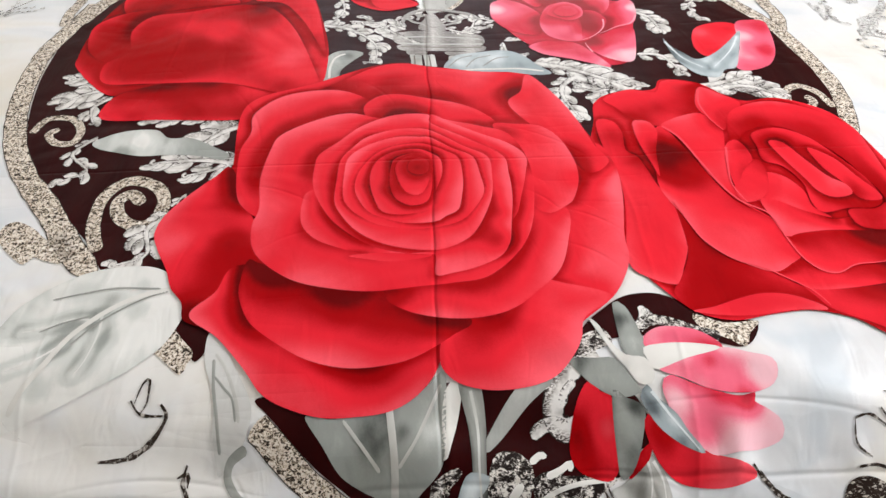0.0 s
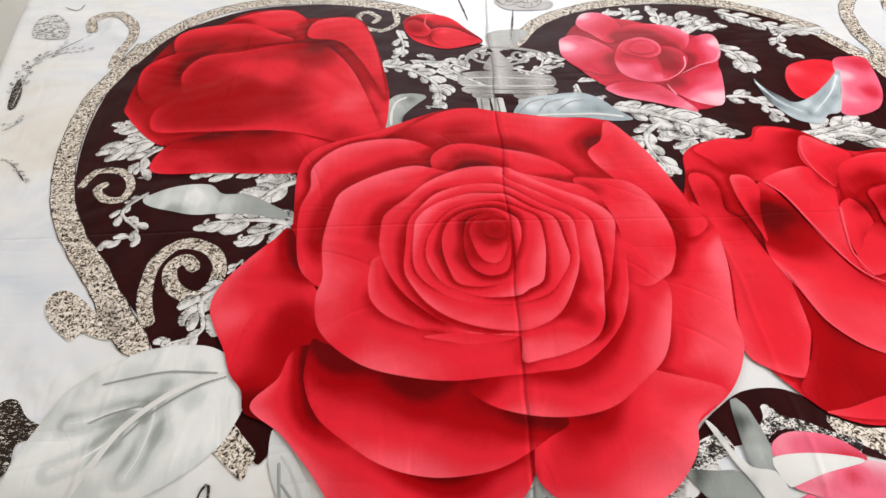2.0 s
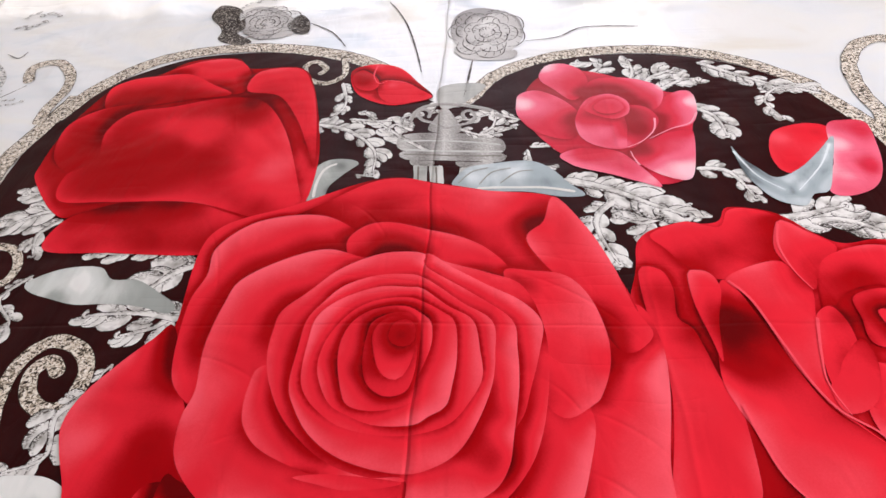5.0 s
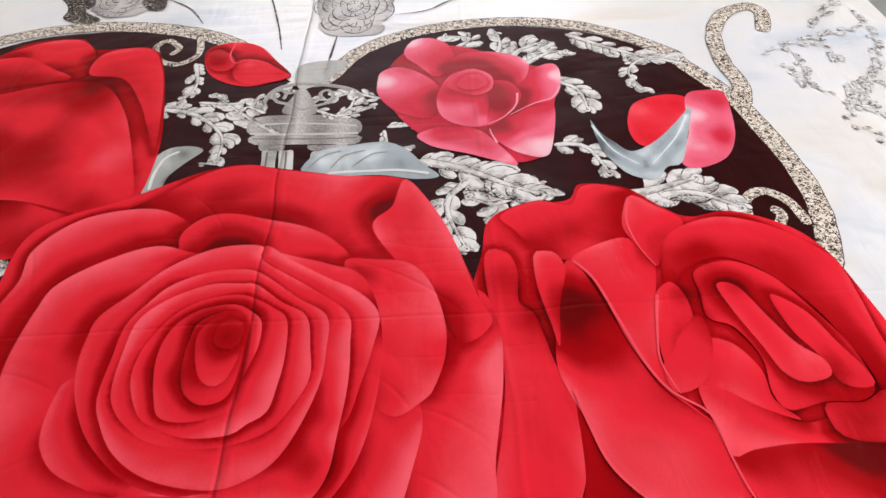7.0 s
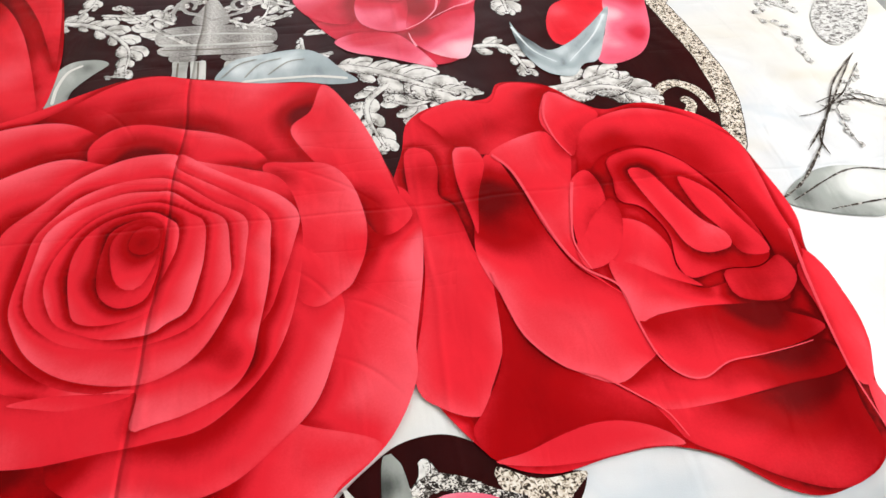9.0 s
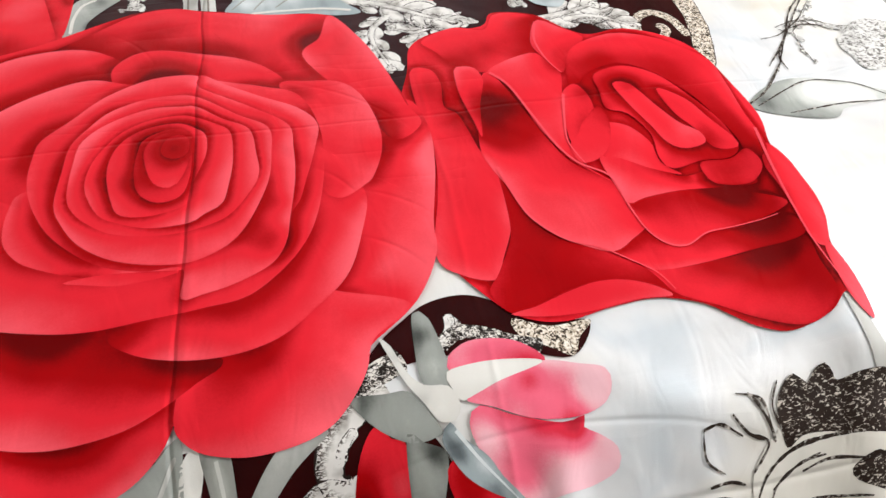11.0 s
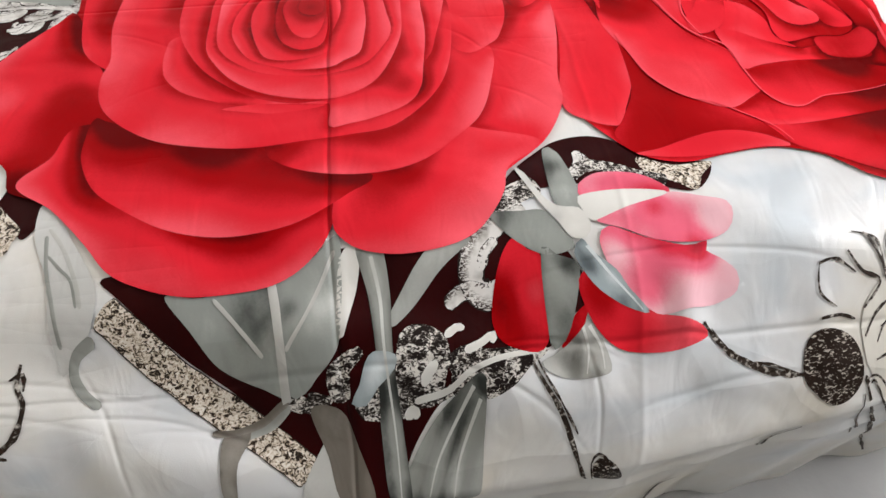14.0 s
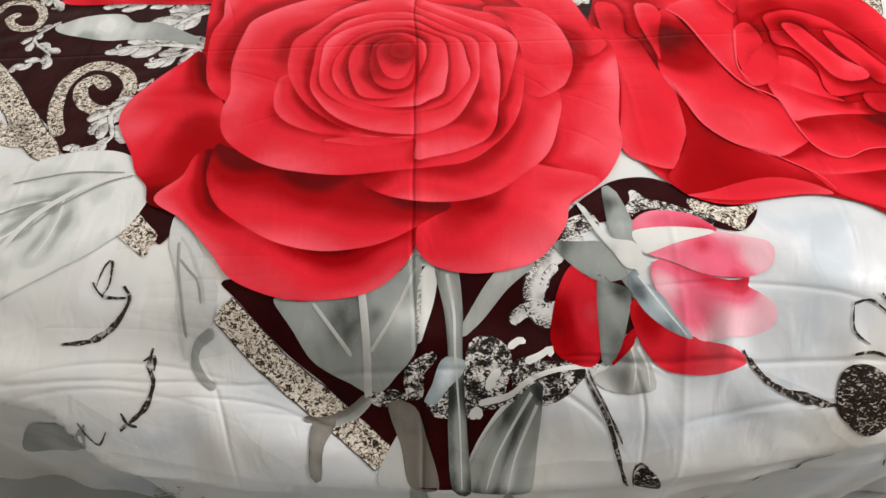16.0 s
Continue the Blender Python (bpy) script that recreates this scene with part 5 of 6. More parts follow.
petal(38.3, 43.6, 40.1, 43.9, 42.3, 37, 44, 30.8, 45.9, 26, 48.7, 23.4, 50, 22, 50.6, 18.7, 51.6, 15.3, 49.4, 13.5, 46.5, 12.1, 43.3, 13.5, 40.6, 15.5, 38.7, 18.3, 37.4, 22.6, 35.9, 26.6, 35.3, 30.2, 36.5, 36.9, base=0.62, dark=0.35)
petal(34.9, 45.6, 36, 46.3, 37.8, 45.7, 38.5, 42.9, 37, 37.9, 36, 32.1, 35.5, 35.2, 34.7, 40.8, base=0.66, dark=0.3)
petal(50.4, 19, 53, 19.2, 57.5, 19.6, 63.1, 19, 66.1, 17.6, 68.7, 14.8, 61.8, 13.2, 58, 12.8, 55, 11.5, 52.9, 12.1, 51.4, 14.8, base=0.5, dark=0.6)
petal(39.4, 44.4, 42.2, 46.4, 46.7, 47.7, 48.2, 46.2, 49.6, 43, 48.5, 38.3, 47.3, 32.9, 46.6, 28.6, 47.5, 25.2, 50, 22, 48.1, 23.9, 45.8, 26.7, 43.7, 32.2, 42.5, 37.9, 41.2, 42.2, base=0.66, dark=0.45)
petal(49, 54.9, 50.5, 54.9, 52.2, 53.2, 55.2, 49.9, 51.5, 45.8, 49.9, 42.7, 48.2, 46.2, 47.2, 49.9, base=0.58, dark=0.4)
petal(50, 21.8, 49.6, 25.9, 51.3, 26.6, 53.8, 25.2, 56.1, 23.4, 58.7, 21.5, 62.2, 21.9, 65.9, 21.8, 67.2, 18.9, 62.4, 19.1, 57.4, 19.4, 52.9, 19, 50.7, 18.5, base=0.56, dark=0.6)
petal(52.5, 31.9, 55.2, 31, 57, 27.7, 57, 24.2, 58.8, 21.8, 55.3, 23.4, 52.4, 25.5, 50.1, 26.5, 51.7, 29, base=0.58, dark=0.5)
petal(51, 45, 53.7, 48.5, 59.7, 50.3, 65.3, 48.6, 69.3, 45.3, 71.7, 41.9, 71.8, 36.5, 71.3, 30.8, 71.2, 26.5, 70.6, 23.5, 68, 22.2, 68.2, 26.4, 67.6, 30.2, 65.9, 35.6, 62.3, 41, 58.1, 43.4, 53.4, 42.1, 49.9, 38.7, base=0.5, dark=0.4)
petal(62.1, 23.4, 65.9, 23.3, 68.4, 24.3, 68.9, 21.3, 67, 19.2, 64.6, 19.1, 62.2, 19.9, 61.6, 21.5, base=0.56, dark=0.4)
petal(54.1, 41.6, 58.7, 42.8, 62.8, 40.3, 65.5, 35.6, 67.6, 30.2, 67.8, 25.2, 66, 23.5, 62.2, 23.6, 58.1, 22.9, 57.1, 25, 57.6, 29.1, 56, 33.2, 53.5, 34.7, 53.7, 38.1, base=0.44, dark=0.4)
petal(48.3, 38.1, 50.7, 40.1, 51.9, 37.5, 51.7, 33.8, 50.6, 31.1, 48.2, 28.4, 47, 29, 47.2, 32.7, base=0.6, dark=0.4)
petal(49.4, 32.4, 52.4, 35.2, 53.1, 32.8, 52.1, 29, 50.1, 26.3, 47.2, 25.6, 46.6, 28.6, 48.3, 30.6, base=0.62, dark=0.45)
petal(61.7, 37.4, 64.8, 34.8, 66.4, 30.7, 67.8, 26.9, 67.6, 24.9, 64.8, 25.5, 63.8, 29, 62.2, 32.5, base=0.5, dark=0.4)
petal(56, 39.3, 58.3, 38.9, 60.4, 34.1, 62.1, 30.6, 64.1, 28.5, 64, 26.5, 61.1, 25.9, 59.2, 27.2, 58.2, 30.5, 56.6, 35.6, base=0.46, dark=0.35)
tint(51.8, 38.4, 2.2, -0.35)
tint(58.2, 39.1, 2, -0.2)
tint(55.9, 44.5, 2, -0.15)
tint(62, 28.4, 1.8, 0.14)
tint(38.9, 37.6, 4, -0.5)
tint(39.2, 31.1, 3.6, -0.3)
tint(45, 18.8, 5, 0.14)
tint(46.5, 41, 3.5, 0.06)
tint(37.6, 11.8, 5, -0.12)
tint(63.5, 8.4, 4, -0.25)
tint(63.8, 17.5, 3.5, -0.28)
tint(67.2, 12.6, 4, -0.15)
tint(55.6, 5, 5, 0.12)
tint(56.9, 11.8, 3, -0.1)
tint(30.6, 24.7, 4, 0.05)
tint(29.4, 42.6, 3, -0.12)
tint(40.5, 49.6, 3, -0.14)
tint(50.6, 20.5, 3, 0.08)
tint(64.2, 23, 3, -0.12)
tint(71, 13.7, 2.5, 0.1)
vein(39.7, 44.3, 41.7, 41.2, 43.3, 35.2, 44.8, 29.6, 46.6, 25.9, 49.5, 23.5, 50.3, 21.7, 50.5, 18.5, 51.3, 14.5, 52.9, 12.2, 55.1, 11.6, 58.1, 12.9, 61.7, 13.2, 67.1, 13.8)
vein(36.6, 26.5, 37.4, 22.5, 38.7, 18.2, 41.7, 14.6, 45.1, 12.9, 48.2, 10.4, 50.1, 8.6, 51.2, 6.1)
vein(49, 54.5, 47.9, 50.4, 48.4, 46, 49.7, 42.7)
vein(48.6, 38.3, 47.3, 33.4, 46.6, 29.3, 47.6, 25.4)
# no vein: the lit edge of the cloth's ridge, inked as a lighter line
vein(71.1, 27.5, 69.8, 21.2, 69.1, 14.9, 68.7, 10.3, 68.8, 6.7, 69.2, 1.8)

# pink rose
flower("printed_rose", "pink", 8)
petal(14.8, 86, 18.6, 95, 26.6, 96.8, 33.5, 93.8, 40.3, 89, 45.1, 86.9, 42.6, 76.5, 40.6, 66.6, 35.3, 63.7, 27.4, 67.3, 21.2, 71.6, 16.7, 78.6, base=0.2, dark=0.2)
petal(14.1, 87, 14.8, 89.6, 17.9, 90.7, 21.8, 88.1, 24.5, 84.1, 25.1, 79.9, 23.3, 76.1, 20.1, 76.3, 16.5, 78.8, 14.2, 83, base=0.5, dark=0.6)
petal(18.7, 95.9, 20.4, 99.2, 23.7, 99.6, 26.6, 97.2, 27.5, 92.8, 25.8, 88.4, 23.8, 87.2, 21, 91, 19.1, 93.4, base=0.5, dark=0.6)
petal(20.6, 71.6, 24.5, 73.3, 29.7, 72.2, 32.7, 68.4, 35.2, 63.2, 32.1, 64.4, 28.1, 66.4, 24, 68, 21.9, 69.4, base=0.48, dark=0.6)
petal(31.6, 71.8, 35.5, 75.4, 40.3, 77, 42.7, 76.5, 41.1, 67.9, 39.5, 64.6, 36.4, 65.4, 33.5, 67.9, base=0.54, dark=0.6)
petal(35.5, 82.1, 39.3, 86.6, 43.6, 89, 45.2, 87.4, 44.6, 82, 42.9, 78.7, 39.5, 77.5, 35.3, 75.1, base=0.5, dark=0.7)
petal(26.2, 88.9, 28.4, 93.5, 33.5, 94, 38.3, 92.1, 40.3, 89, 38.4, 83.9, 34.9, 83.1, 31.4, 85.7, base=0.44, dark=0.7)
petal(24.1, 81.6, 26.5, 87.1, 29.8, 88.3, 32.8, 85.3, 32.9, 78.7, 32.6, 73.8, 29.8, 72.6, 26.3, 74, 24.3, 76.7, base=0.42, dark=0.6)
petal(32.5, 84.3, 36.1, 84.4, 37.9, 80.9, 36.8, 77.5, 34.5, 74.6, 31.7, 72.8, 32.4, 78.7, base=0.36, dark=0.6)
petal(25.8, 84.3, 27.8, 87.7, 30.8, 88.7, 33.5, 86.3, 33.3, 82.7, 30.8, 81, 28.1, 82, base=0.46, dark=0.5)
petal(27.5, 84.6, 29.1, 86.7, 31.6, 86.9, 32.8, 84.4, 31.1, 82.7, 28.7, 82.8, base=0.34, dark=0.5)
tint(15.3, 86.4, 2.6, 0.4)
tint(20.4, 98.2, 2.4, 0.3)
tint(40, 66.6, 2.6, 0.38)
tint(43.9, 85.4, 1.6, 0.3)
tint(34.2, 64.9, 2.2, 0.35)
tint(36.9, 68.1, 2.2, 0.15)
tint(31.3, 74.1, 1.5, 0.3)
tint(28.5, 77.4, 2.2, 0.1)
tint(23.8, 81.6, 2.2, -0.2)
tint(25.9, 89.3, 1.8, -0.25)
tint(34.1, 77.8, 1.6, -0.25)
tint(39.3, 81.5, 1.8, -0.15)
tint(24.3, 70.9, 1.8, -0.12)
tint(39.9, 90.1, 1.2, 0.2)
tint(34.9, 71.8, 1.6, -0.15)
tint(32.1, 90.7, 2, -0.1)
vein(32.7, 68.4, 32.1, 70.5, 31.9, 71.9)
vein(37.3, 80.8, 36.6, 77.5, 34.3, 74.6, 31.6, 73)
vein(44.5, 82, 42.7, 79, 39.4, 77.6, 35.5, 75.1)

# small buds
flower("printed_bud", "red", 8)
petal(-17.7, 97.4, -17.1, 100.6, -12.8, 102, -8, 100.1, -4.2, 94.8, -1.1, 89.8, -4.6, 88.1, -8.7, 87.4, -13.1, 89.3, -16.1, 92.4, base=0.5, dark=0.6)
petal(-11.8, 95.3, -9.2, 95.9, -6.4, 94.9, -3.8, 92.5, -1.3, 89.8, -4.6, 88.3, -8.2, 87.9, -11.2, 90.3, base=0.62, dark=0.5)
petal(-17.4, 97.6, -15.6, 99.9, -12.7, 97.3, -11.7, 94.3, -13.1, 92.4, -15.9, 93.5, base=0.36, dark=0.4)
tint(-9.5, 94.2, 1.6, 0.25)
tint(-15, 95.8, 1.4, -0.2)
tint(-2.8, 90.6, 1.5, -0.2)
tint(-12.6, 101, 1.4, 0.2)
vein(-12.7, 101.8, -13.1, 97.7, -11.8, 94.9, -9.7, 95.7, -6.4, 94.7)
flower("printed_bud", "red", 8)
petal(53.5, 72.6, 55.7, 76.4, 61, 78, 64.1, 76.3, 61.4, 71.1, 56.9, 65.6, 53.9, 65.7, 52.9, 68.4, base=0.6, dark=0.4)
tint(55.5, 74.3, 2, 0.2)
tint(61.9, 75.5, 2, -0.15)
tint(55.8, 67.2, 2, -0.15)
flower("printed_bud", "pink", 9)
petal(63.9, 77.2, 67.4, 78.6, 70.1, 77.8, 69.8, 73.3, 68.1, 66.5, 65.1, 61.8, 60.4, 60, 58.6, 61.8, 61.7, 68.3, base=0.46, dark=0.4)
tint(64.2, 72.4, 2.2, 0.3)
tint(62.5, 64.4, 2.2, 0.22)
tint(66.6, 66.8, 2.6, -0.3)
tint(68.6, 75.2, 2.2, -0.12)
flower("printed_calyx", "blueleaf", 12)
petal(47.6, 72.4, 48.4, 69.5, 50, 67, 52.1, 64.5, 56, 66.4, 60.1, 70.3, 63.8, 74.2, 61.1, 67, 58.6, 61.4, 56.2, 60.6, 54.1, 58.2, 50.7, 59.5, 48.8, 62.7, 47.8, 66.3, base=0.7, dark=0.3)
vein(47.6, 71.1, 49.5, 65.1, 52.5, 61.6)
vein(62.5, 72.2, 59.4, 67.1, 54.4, 61.5)
tint(50.1, 61.7, 1.6, 0.2)
tint(48.5, 67.6, 1.3, -0.25)
tint(59, 65.8, 1.4, -0.2)
tint(53.8, 63.4, 1.4, 0.15)

# lower bud
flower("printed_bud", "red", 6)
petal(17.9, -2.8, 19.4, -3.9, 20.9, -5.2, 20.4, -12.4, 16.6, -12.3, 15.2, -9.9, 16.1, -5.6, base=0.5, dark=0.3)
petal(21.8, -12.7, 22.9, -10.8, 24.6, -9.6, 24.3, -11.1, 22.6, -12.5, base=0.34, dark=0.3)
tint(19.6, -7.9, 1.9, 0.3)
tint(16, -8.1, 2.4, -0.4)
tint(16.6, -11.7, 2, -0.2)
flower("printed_bud", "red", 8)
petal(25.9, -6.2, 27.2, -8.5, 29.3, -10.1, 31.8, -10.8, 34.7, -11.8, 36.4, -12.2, 37, -13, 34.3, -13.9, 31.1, -14, 27.5, -13.1, 25.5, -11.6, 24.3, -9.5, 24.1, -7.3, base=0.5, dark=0.5)
tint(26.2, -8.5, 2, -0.3)
tint(32.4, -12.8, 3, 0.14)
tint(34.7, -12.5, 2, 0.12)
flower("printed_leaf", "paleleaf", 4)
petal(23.4, -10.2, 25.2, -11.2, 26.3, -13, 26.7, -15.1, 24.1, -15.5, 21, -14.9, 19.7, -13.8, 21.8, -12.8, base=0.8, dark=0.3)
vein(23.7, -10.6, 24.5, -13, 24.2, -15.1)
vein(24.7, -11.3, 25.8, -13, 26, -14.9)
tint(22, -13.6, 1.5, -0.3)
tint(25.1, -13.8, 1, 0.3)
tint(23.3, -14.4, 1, -0.2)
flower("printed_leaf", "grey", 8)
petal(20.9, -3.8, 22.3, -4.7, 24.3, -6, 23.7, -9, 22.7, -11.6, 21.7, -12.7, 20.7, -12.4, 20.5, -8.1, base=0.56, dark=0.3)
tint(23.3, -6, 1.2, -0.3)
tint(21.4, -7, 1.2, 0.2)
tint(22.3, -10.6, 1, -0.15)
flower("printed_leaf", "grey", 8)
petal(23.2, 8.1, 24.7, 7.3, 25.7, 3, 26.2, -0.3, 24.6, -1.3, 23, 0.5, 22.8, 3.7, base=0.6, dark=0.3)
tint(23.8, 5.4, 1.4, -0.3)
tint(24.5, 2, 1.2, 0.15)
flower("printed_calyx", "grey", 8)
petal(16.1, -0.1, 19.5, -0.1, 21.6, -0.2, 23.2, -2.2, 24.2, -4.2, 21.9, -4.7, 19.8, -4, 17.6, -2.4, base=0.62, dark=0.3)
tint(17.5, -0.7, 1.3, -0.2)
tint(21.2, -2.8, 1.6, 0.15)
flower("printed_bud", "pink", 9)
petal(28, -2.5, 31.3, -3.9, 35.5, -5.2, 37.8, -4.9, 37.5, -5.9, 38.8, -6.6, 40.5, -7.9, 40.4, -9.5, 37.8, -10.5, 33.6, -11.1, 31.2, -10.7, 28.8, -8.6, 27.3, -6.2, 26.8, -3.8, base=0.72, dark=0.3)
petal(25.9, 2.6, 28.2, 4, 31.6, 3.7, 33.9, 2.5, 35.3, 0.6, 31, 1.2, 27.6, 1.1, 25.9, 0.9, base=0.64, dark=0.3)
petal(26.9, -1.7, 30.6, -0.3, 34.8, 0.7, 38.5, -0.2, 40.9, -1, 41.2, -2.5, 40.3, -4, 38.2, -4.8, 35.6, -4.9, 32.5, -4.3, 29.5, -2.9, base=0.66, dark=0.3)
tint(39.3, -2.5, 2.2, 0.3)
tint(33.2, -0.7, 1.6, -0.35)
tint(36.2, -2.1, 1.8, -0.08)
tint(36.7, -5.6, 1.6, -0.5)
tint(33.6, -5.3, 1.8, -0.25)
tint(30, -3.7, 1.2, -0.15)
tint(28.5, -5.1, 2, 0.25)
tint(32.4, -7, 2, 0.1)
tint(38.4, -8.7, 2.6, 0.12)
tint(31.3, -8.6, 1.8, -0.15)
tint(34.8, -10.3, 2.4, 0.12)
tint(27.1, 2, 1.5, 0.1)
flower("printed_bud", "palebud", 14)
petal(25.5, 1.1, 28.4, 1.6, 32, 1.4, 35, 0.6, 30.6, -0.5, 27.1, -1.7, 26.4, -1.7, 25.7, -0.4, base=0.8, dark=0.3)
flower("printed_calyx", "blueleaf", 14)
petal(25, -3.5, 26, -5, 28, -6.8, 29.1, -8.6, 30.9, -10.8, 28.7, -10.1, 26.2, -8.6, 24.8, -6.8, 24, -4.8, base=0.74, dark=0.3)
vein(25.4, -4.3, 27.3, -7.1, 30.2, -10.5)
tint(27.3, -7.7, 1.2, 0.3)
tint(25.2, -6.1, 1, -0.3)
tint(28.7, -9.3, 0.9, -0.25)
flower("printed_stem", "palebud", 16)
petal(19.5, 5.6, 20.5, 4.7, 21.7, 1.7, 23.2, 0.2, 25.4, -0.2, 26.3, -2, 25.6, -3.4, 24.1, -3.3, 23, -1.6, 21.5, 0.5, 20.3, 3.3, base=0.72, dark=0.3)
tint(24.1, -2.4, 1.2, 0.3)
tint(20.7, 3.4, 1, -0.1)
tint(23, -1.2, 1, -0.2)

# sketched branches and flowers
stroke("sketch_line", "ink", 9, 2, -40.4, -8.9, -37, -8.6, -34, -7.1, -32.4, -5, -33.2, -3.5)
stroke("sketch_line", "ink", 5, 2, -36.9, -2.9, -35.5, -4.5, -32.8, -4.8)
stroke("sketch_line", "ink", 4, 2, -36.4, -3.3, -35.7, -0.9, -35, -0.6, -34.9, -3.1, -35.5, -4.3)
stroke("sketch_line", "ink", 8, 2, -30, -9.4, -30.4, -11.2, -29.7, -13.1, -30.7, -15.4, -33.9, -17.1)
stroke("sketch_line", "ink", 5, 2, -33.5, -15.7, -32.9, -16.6, -31.8, -16.9)
stroke("sketch_line", "ink", 6, 2, -31.1, -10.7, -29.9, -10.3, -29.8, -11.7)
stroke("sketch_line", "ink", 8, 2, 18.6, -13.3, 19.9, -15.7, 21.8, -18.5, 24.4, -23.5)
stroke("sketch_line", "ink", 4, 2, 19, -13, 21.1, -16.7, 23.2, -19.5)
stroke("sketch_line", "ink", 4, 2, 25.2, -23.9, 24.8, -21.7, 26.1, -21.3, 28.4, -24.4)
blob("sketch_seed", "sketch", 2, 1, 25.3, -23.5, 25.1, -21.7, 26.3, -21.5, 27.9, -22.6, 28.6, -25.6)
stroke("sketch_line", "ink", 9, 2, 36.6, -11.9, 39.4, -14.4, 43.7, -16.2, 48.7, -16.9)
stroke("sketch_line", "ink", 4, 2, 37.5, -12.4, 40.4, -15, 44, -15.7, 48.1, -17.1)
blob("sketch_bud", "sketch", 3, 1, 48, -14, 49.3, -13.3, 51.5, -13.5, 53, -14.3, 54, -16, 54.2, -17.8, 52.8, -19.2, 50.9, -19.5, 49.2, -18.5, 47.7, -17.3, 47.5, -15.5)
flower("sketch_flower", "paper", 2)
petal(54.3, -15.6, 54.1, -11.9, 57.2, -8.9, 61.5, -6.8, 68.7, -7.1, 72.8, -12.1, 104.9, -54.2, 100, -60.3, 66.1, -28.4, 56, -18)
stroke("sketch_line", "ink", 4, 4, 59.3, -12.5, 62.6, -11.9, 67.3, -12.7)
stroke("sketch_line", "ink", 4, 4, 58.6, -17, 61.9, -17.1, 65.4, -17.8)
stroke("sketch_line", "ink", 3, 4, 60.7, -18.1, 63.4, -18.2, 75.6, -29.7)
stroke("sketch_line", "ink", 4, 4, 55.6, -14.8, 56.6, -13.1, 59.3, -11.8, 62, -11.5)
blob("sketch_petal", "sketch", 4, 1, 64.6, -13.1, 67.8, -12, 70, -13.7, 70, -15.5, 65.9, -14.6)
blob("sketch_petal", "sketch", 4, 1, 57.3, -7.4, 58.3, -5.4, 59.9, -4.4, 61.2, -5.4, 62.2, -4.4, 63.6, -3.9, 64.2, -4.9, 64.5, -5.6, 67.3, -5.3, 70.5, -5.9, 70.2, -10.3, 66.1, -10.4, 62.2, -9.7, 59.6, -9.7, 57.9, -10.4)
stroke("sketch_line", "ink", 6, 4, 54.4, -5.5, 55.4, -6.6, 56.3, -8.3, 56.7, -9.8)
stroke("sketch_line", "ink", 4, 4, 53.1, -5.4, 55.8, -6.2, 56.5, -8.8)
stroke("sketch_line", "ink", 5, 4, 52.4, -7.1, 54, -8.8, 56, -9.8, 54.1, -11.9)
stroke("sketch_line", "ink", 5, 4, 49.2, -8, 51, -7.7, 53.3, -8.9)
stroke("sketch_line", "ink", 4, 4, 49.2, -8, 49.2, -10.4, 51, -11.6)
stroke("sketch_line", "ink", 4, 4, 57.9, -4.8, 56.9, -6.8, 57.5, -8.9)
stroke("sketch_line", "ink", 6, 4, 54.3, -14.2, 55.7, -12.1, 58.9, -10.5, 63.5, -10.1, 67.5, -10.5)
stroke("sketch_line", "ink", 4, 4, 56, -13.5, 58.7, -12, 61.4, -11.3)
stroke("sketch_line", "ink", 4, 4, 57.9, -15.3, 61.2, -14.8, 66.6, -15.6)
stroke("sketch_line", "ink", 4, 4, 55.6, -16.2, 57.2, -15.7, 57.9, -16)
stroke("sketch_line", "ink", 5, 4, 54.7, -17.6, 58.2, -19.1, 72, -34.8, 91.2, -51.9)
stroke("sketch_line", "ink", 9, 4, 55, -17.9, 56.6, -21, 75.6, -52.3)
stroke("sketch_line", "ink", 6, 4, 55.3, -17.9, 57.3, -19.6, 68.6, -35.7)
stroke("sketch_line", "ink", 5, 4, 54.8, -18.8, 55.5, -22, 60.4, -31.8)
stroke("sketch_line", "ink", 5, 4, 49.3, -12.5, 51.5, -12.3, 53.1, -12.7)
flower("sketch_flower", "grey", 3)
petal(73.1, 32.2, 79.3, 36.6, 86.1, 36.2, 92.3, 32.8, 94, 30.7, 86.7, 30.1, 84.1, 28.6, 78.1, 29.7)
tint(84.6, 33.7, 3.6, 0.6)
tint(89.5, 31.8, 2.8, 0.5)
tint(75.5, 32.8, 2.2, -0.35)
tint(80.4, 29.5, 3.1, -0.2)
flower("printed_leaf", "paleleaf", 3)
petal(68.3, 2.4, 69.2, 1.9, 69.9, -2.4, 71.3, -7.4, 69.2, -7.2, 68.1, -2.8)
stroke("sketch_line", "ink", 6, 5, 72.9, 32.3, 77.2, 35.1, 82.2, 40.4)
stroke("sketch_line", "ink", 4, 5, 74.3, 32, 83.3, 36, 89.4, 34.5, 93.3, 31.2)
stroke("sketch_line", "ink", 4, 5, 78.3, 30.3, 85.5, 30.9, 92.1, 30.4)
stroke("sketch_line", "ink", 4, 2, 87.5, 46.8, 87, 42.6, 87.3, 39.9)
stroke("sketch_line", "ink", 4, 2, 88.2, 48.8, 91.7, 49.1, 97.1, 46.8)
stroke("sketch_line", "ink", 4, 2, 95, 54.8, 91.1, 50.7, 87.5, 46.8, 85.7, 47.7)
blob("sketch_petal", "greysketch2", 3, 1, 92.9, 43.1, 98.8, 48, 104, 47.2, 98, 38.3, 93.6, 38.3)
flower("sketch_flower", "greysketch", 3)
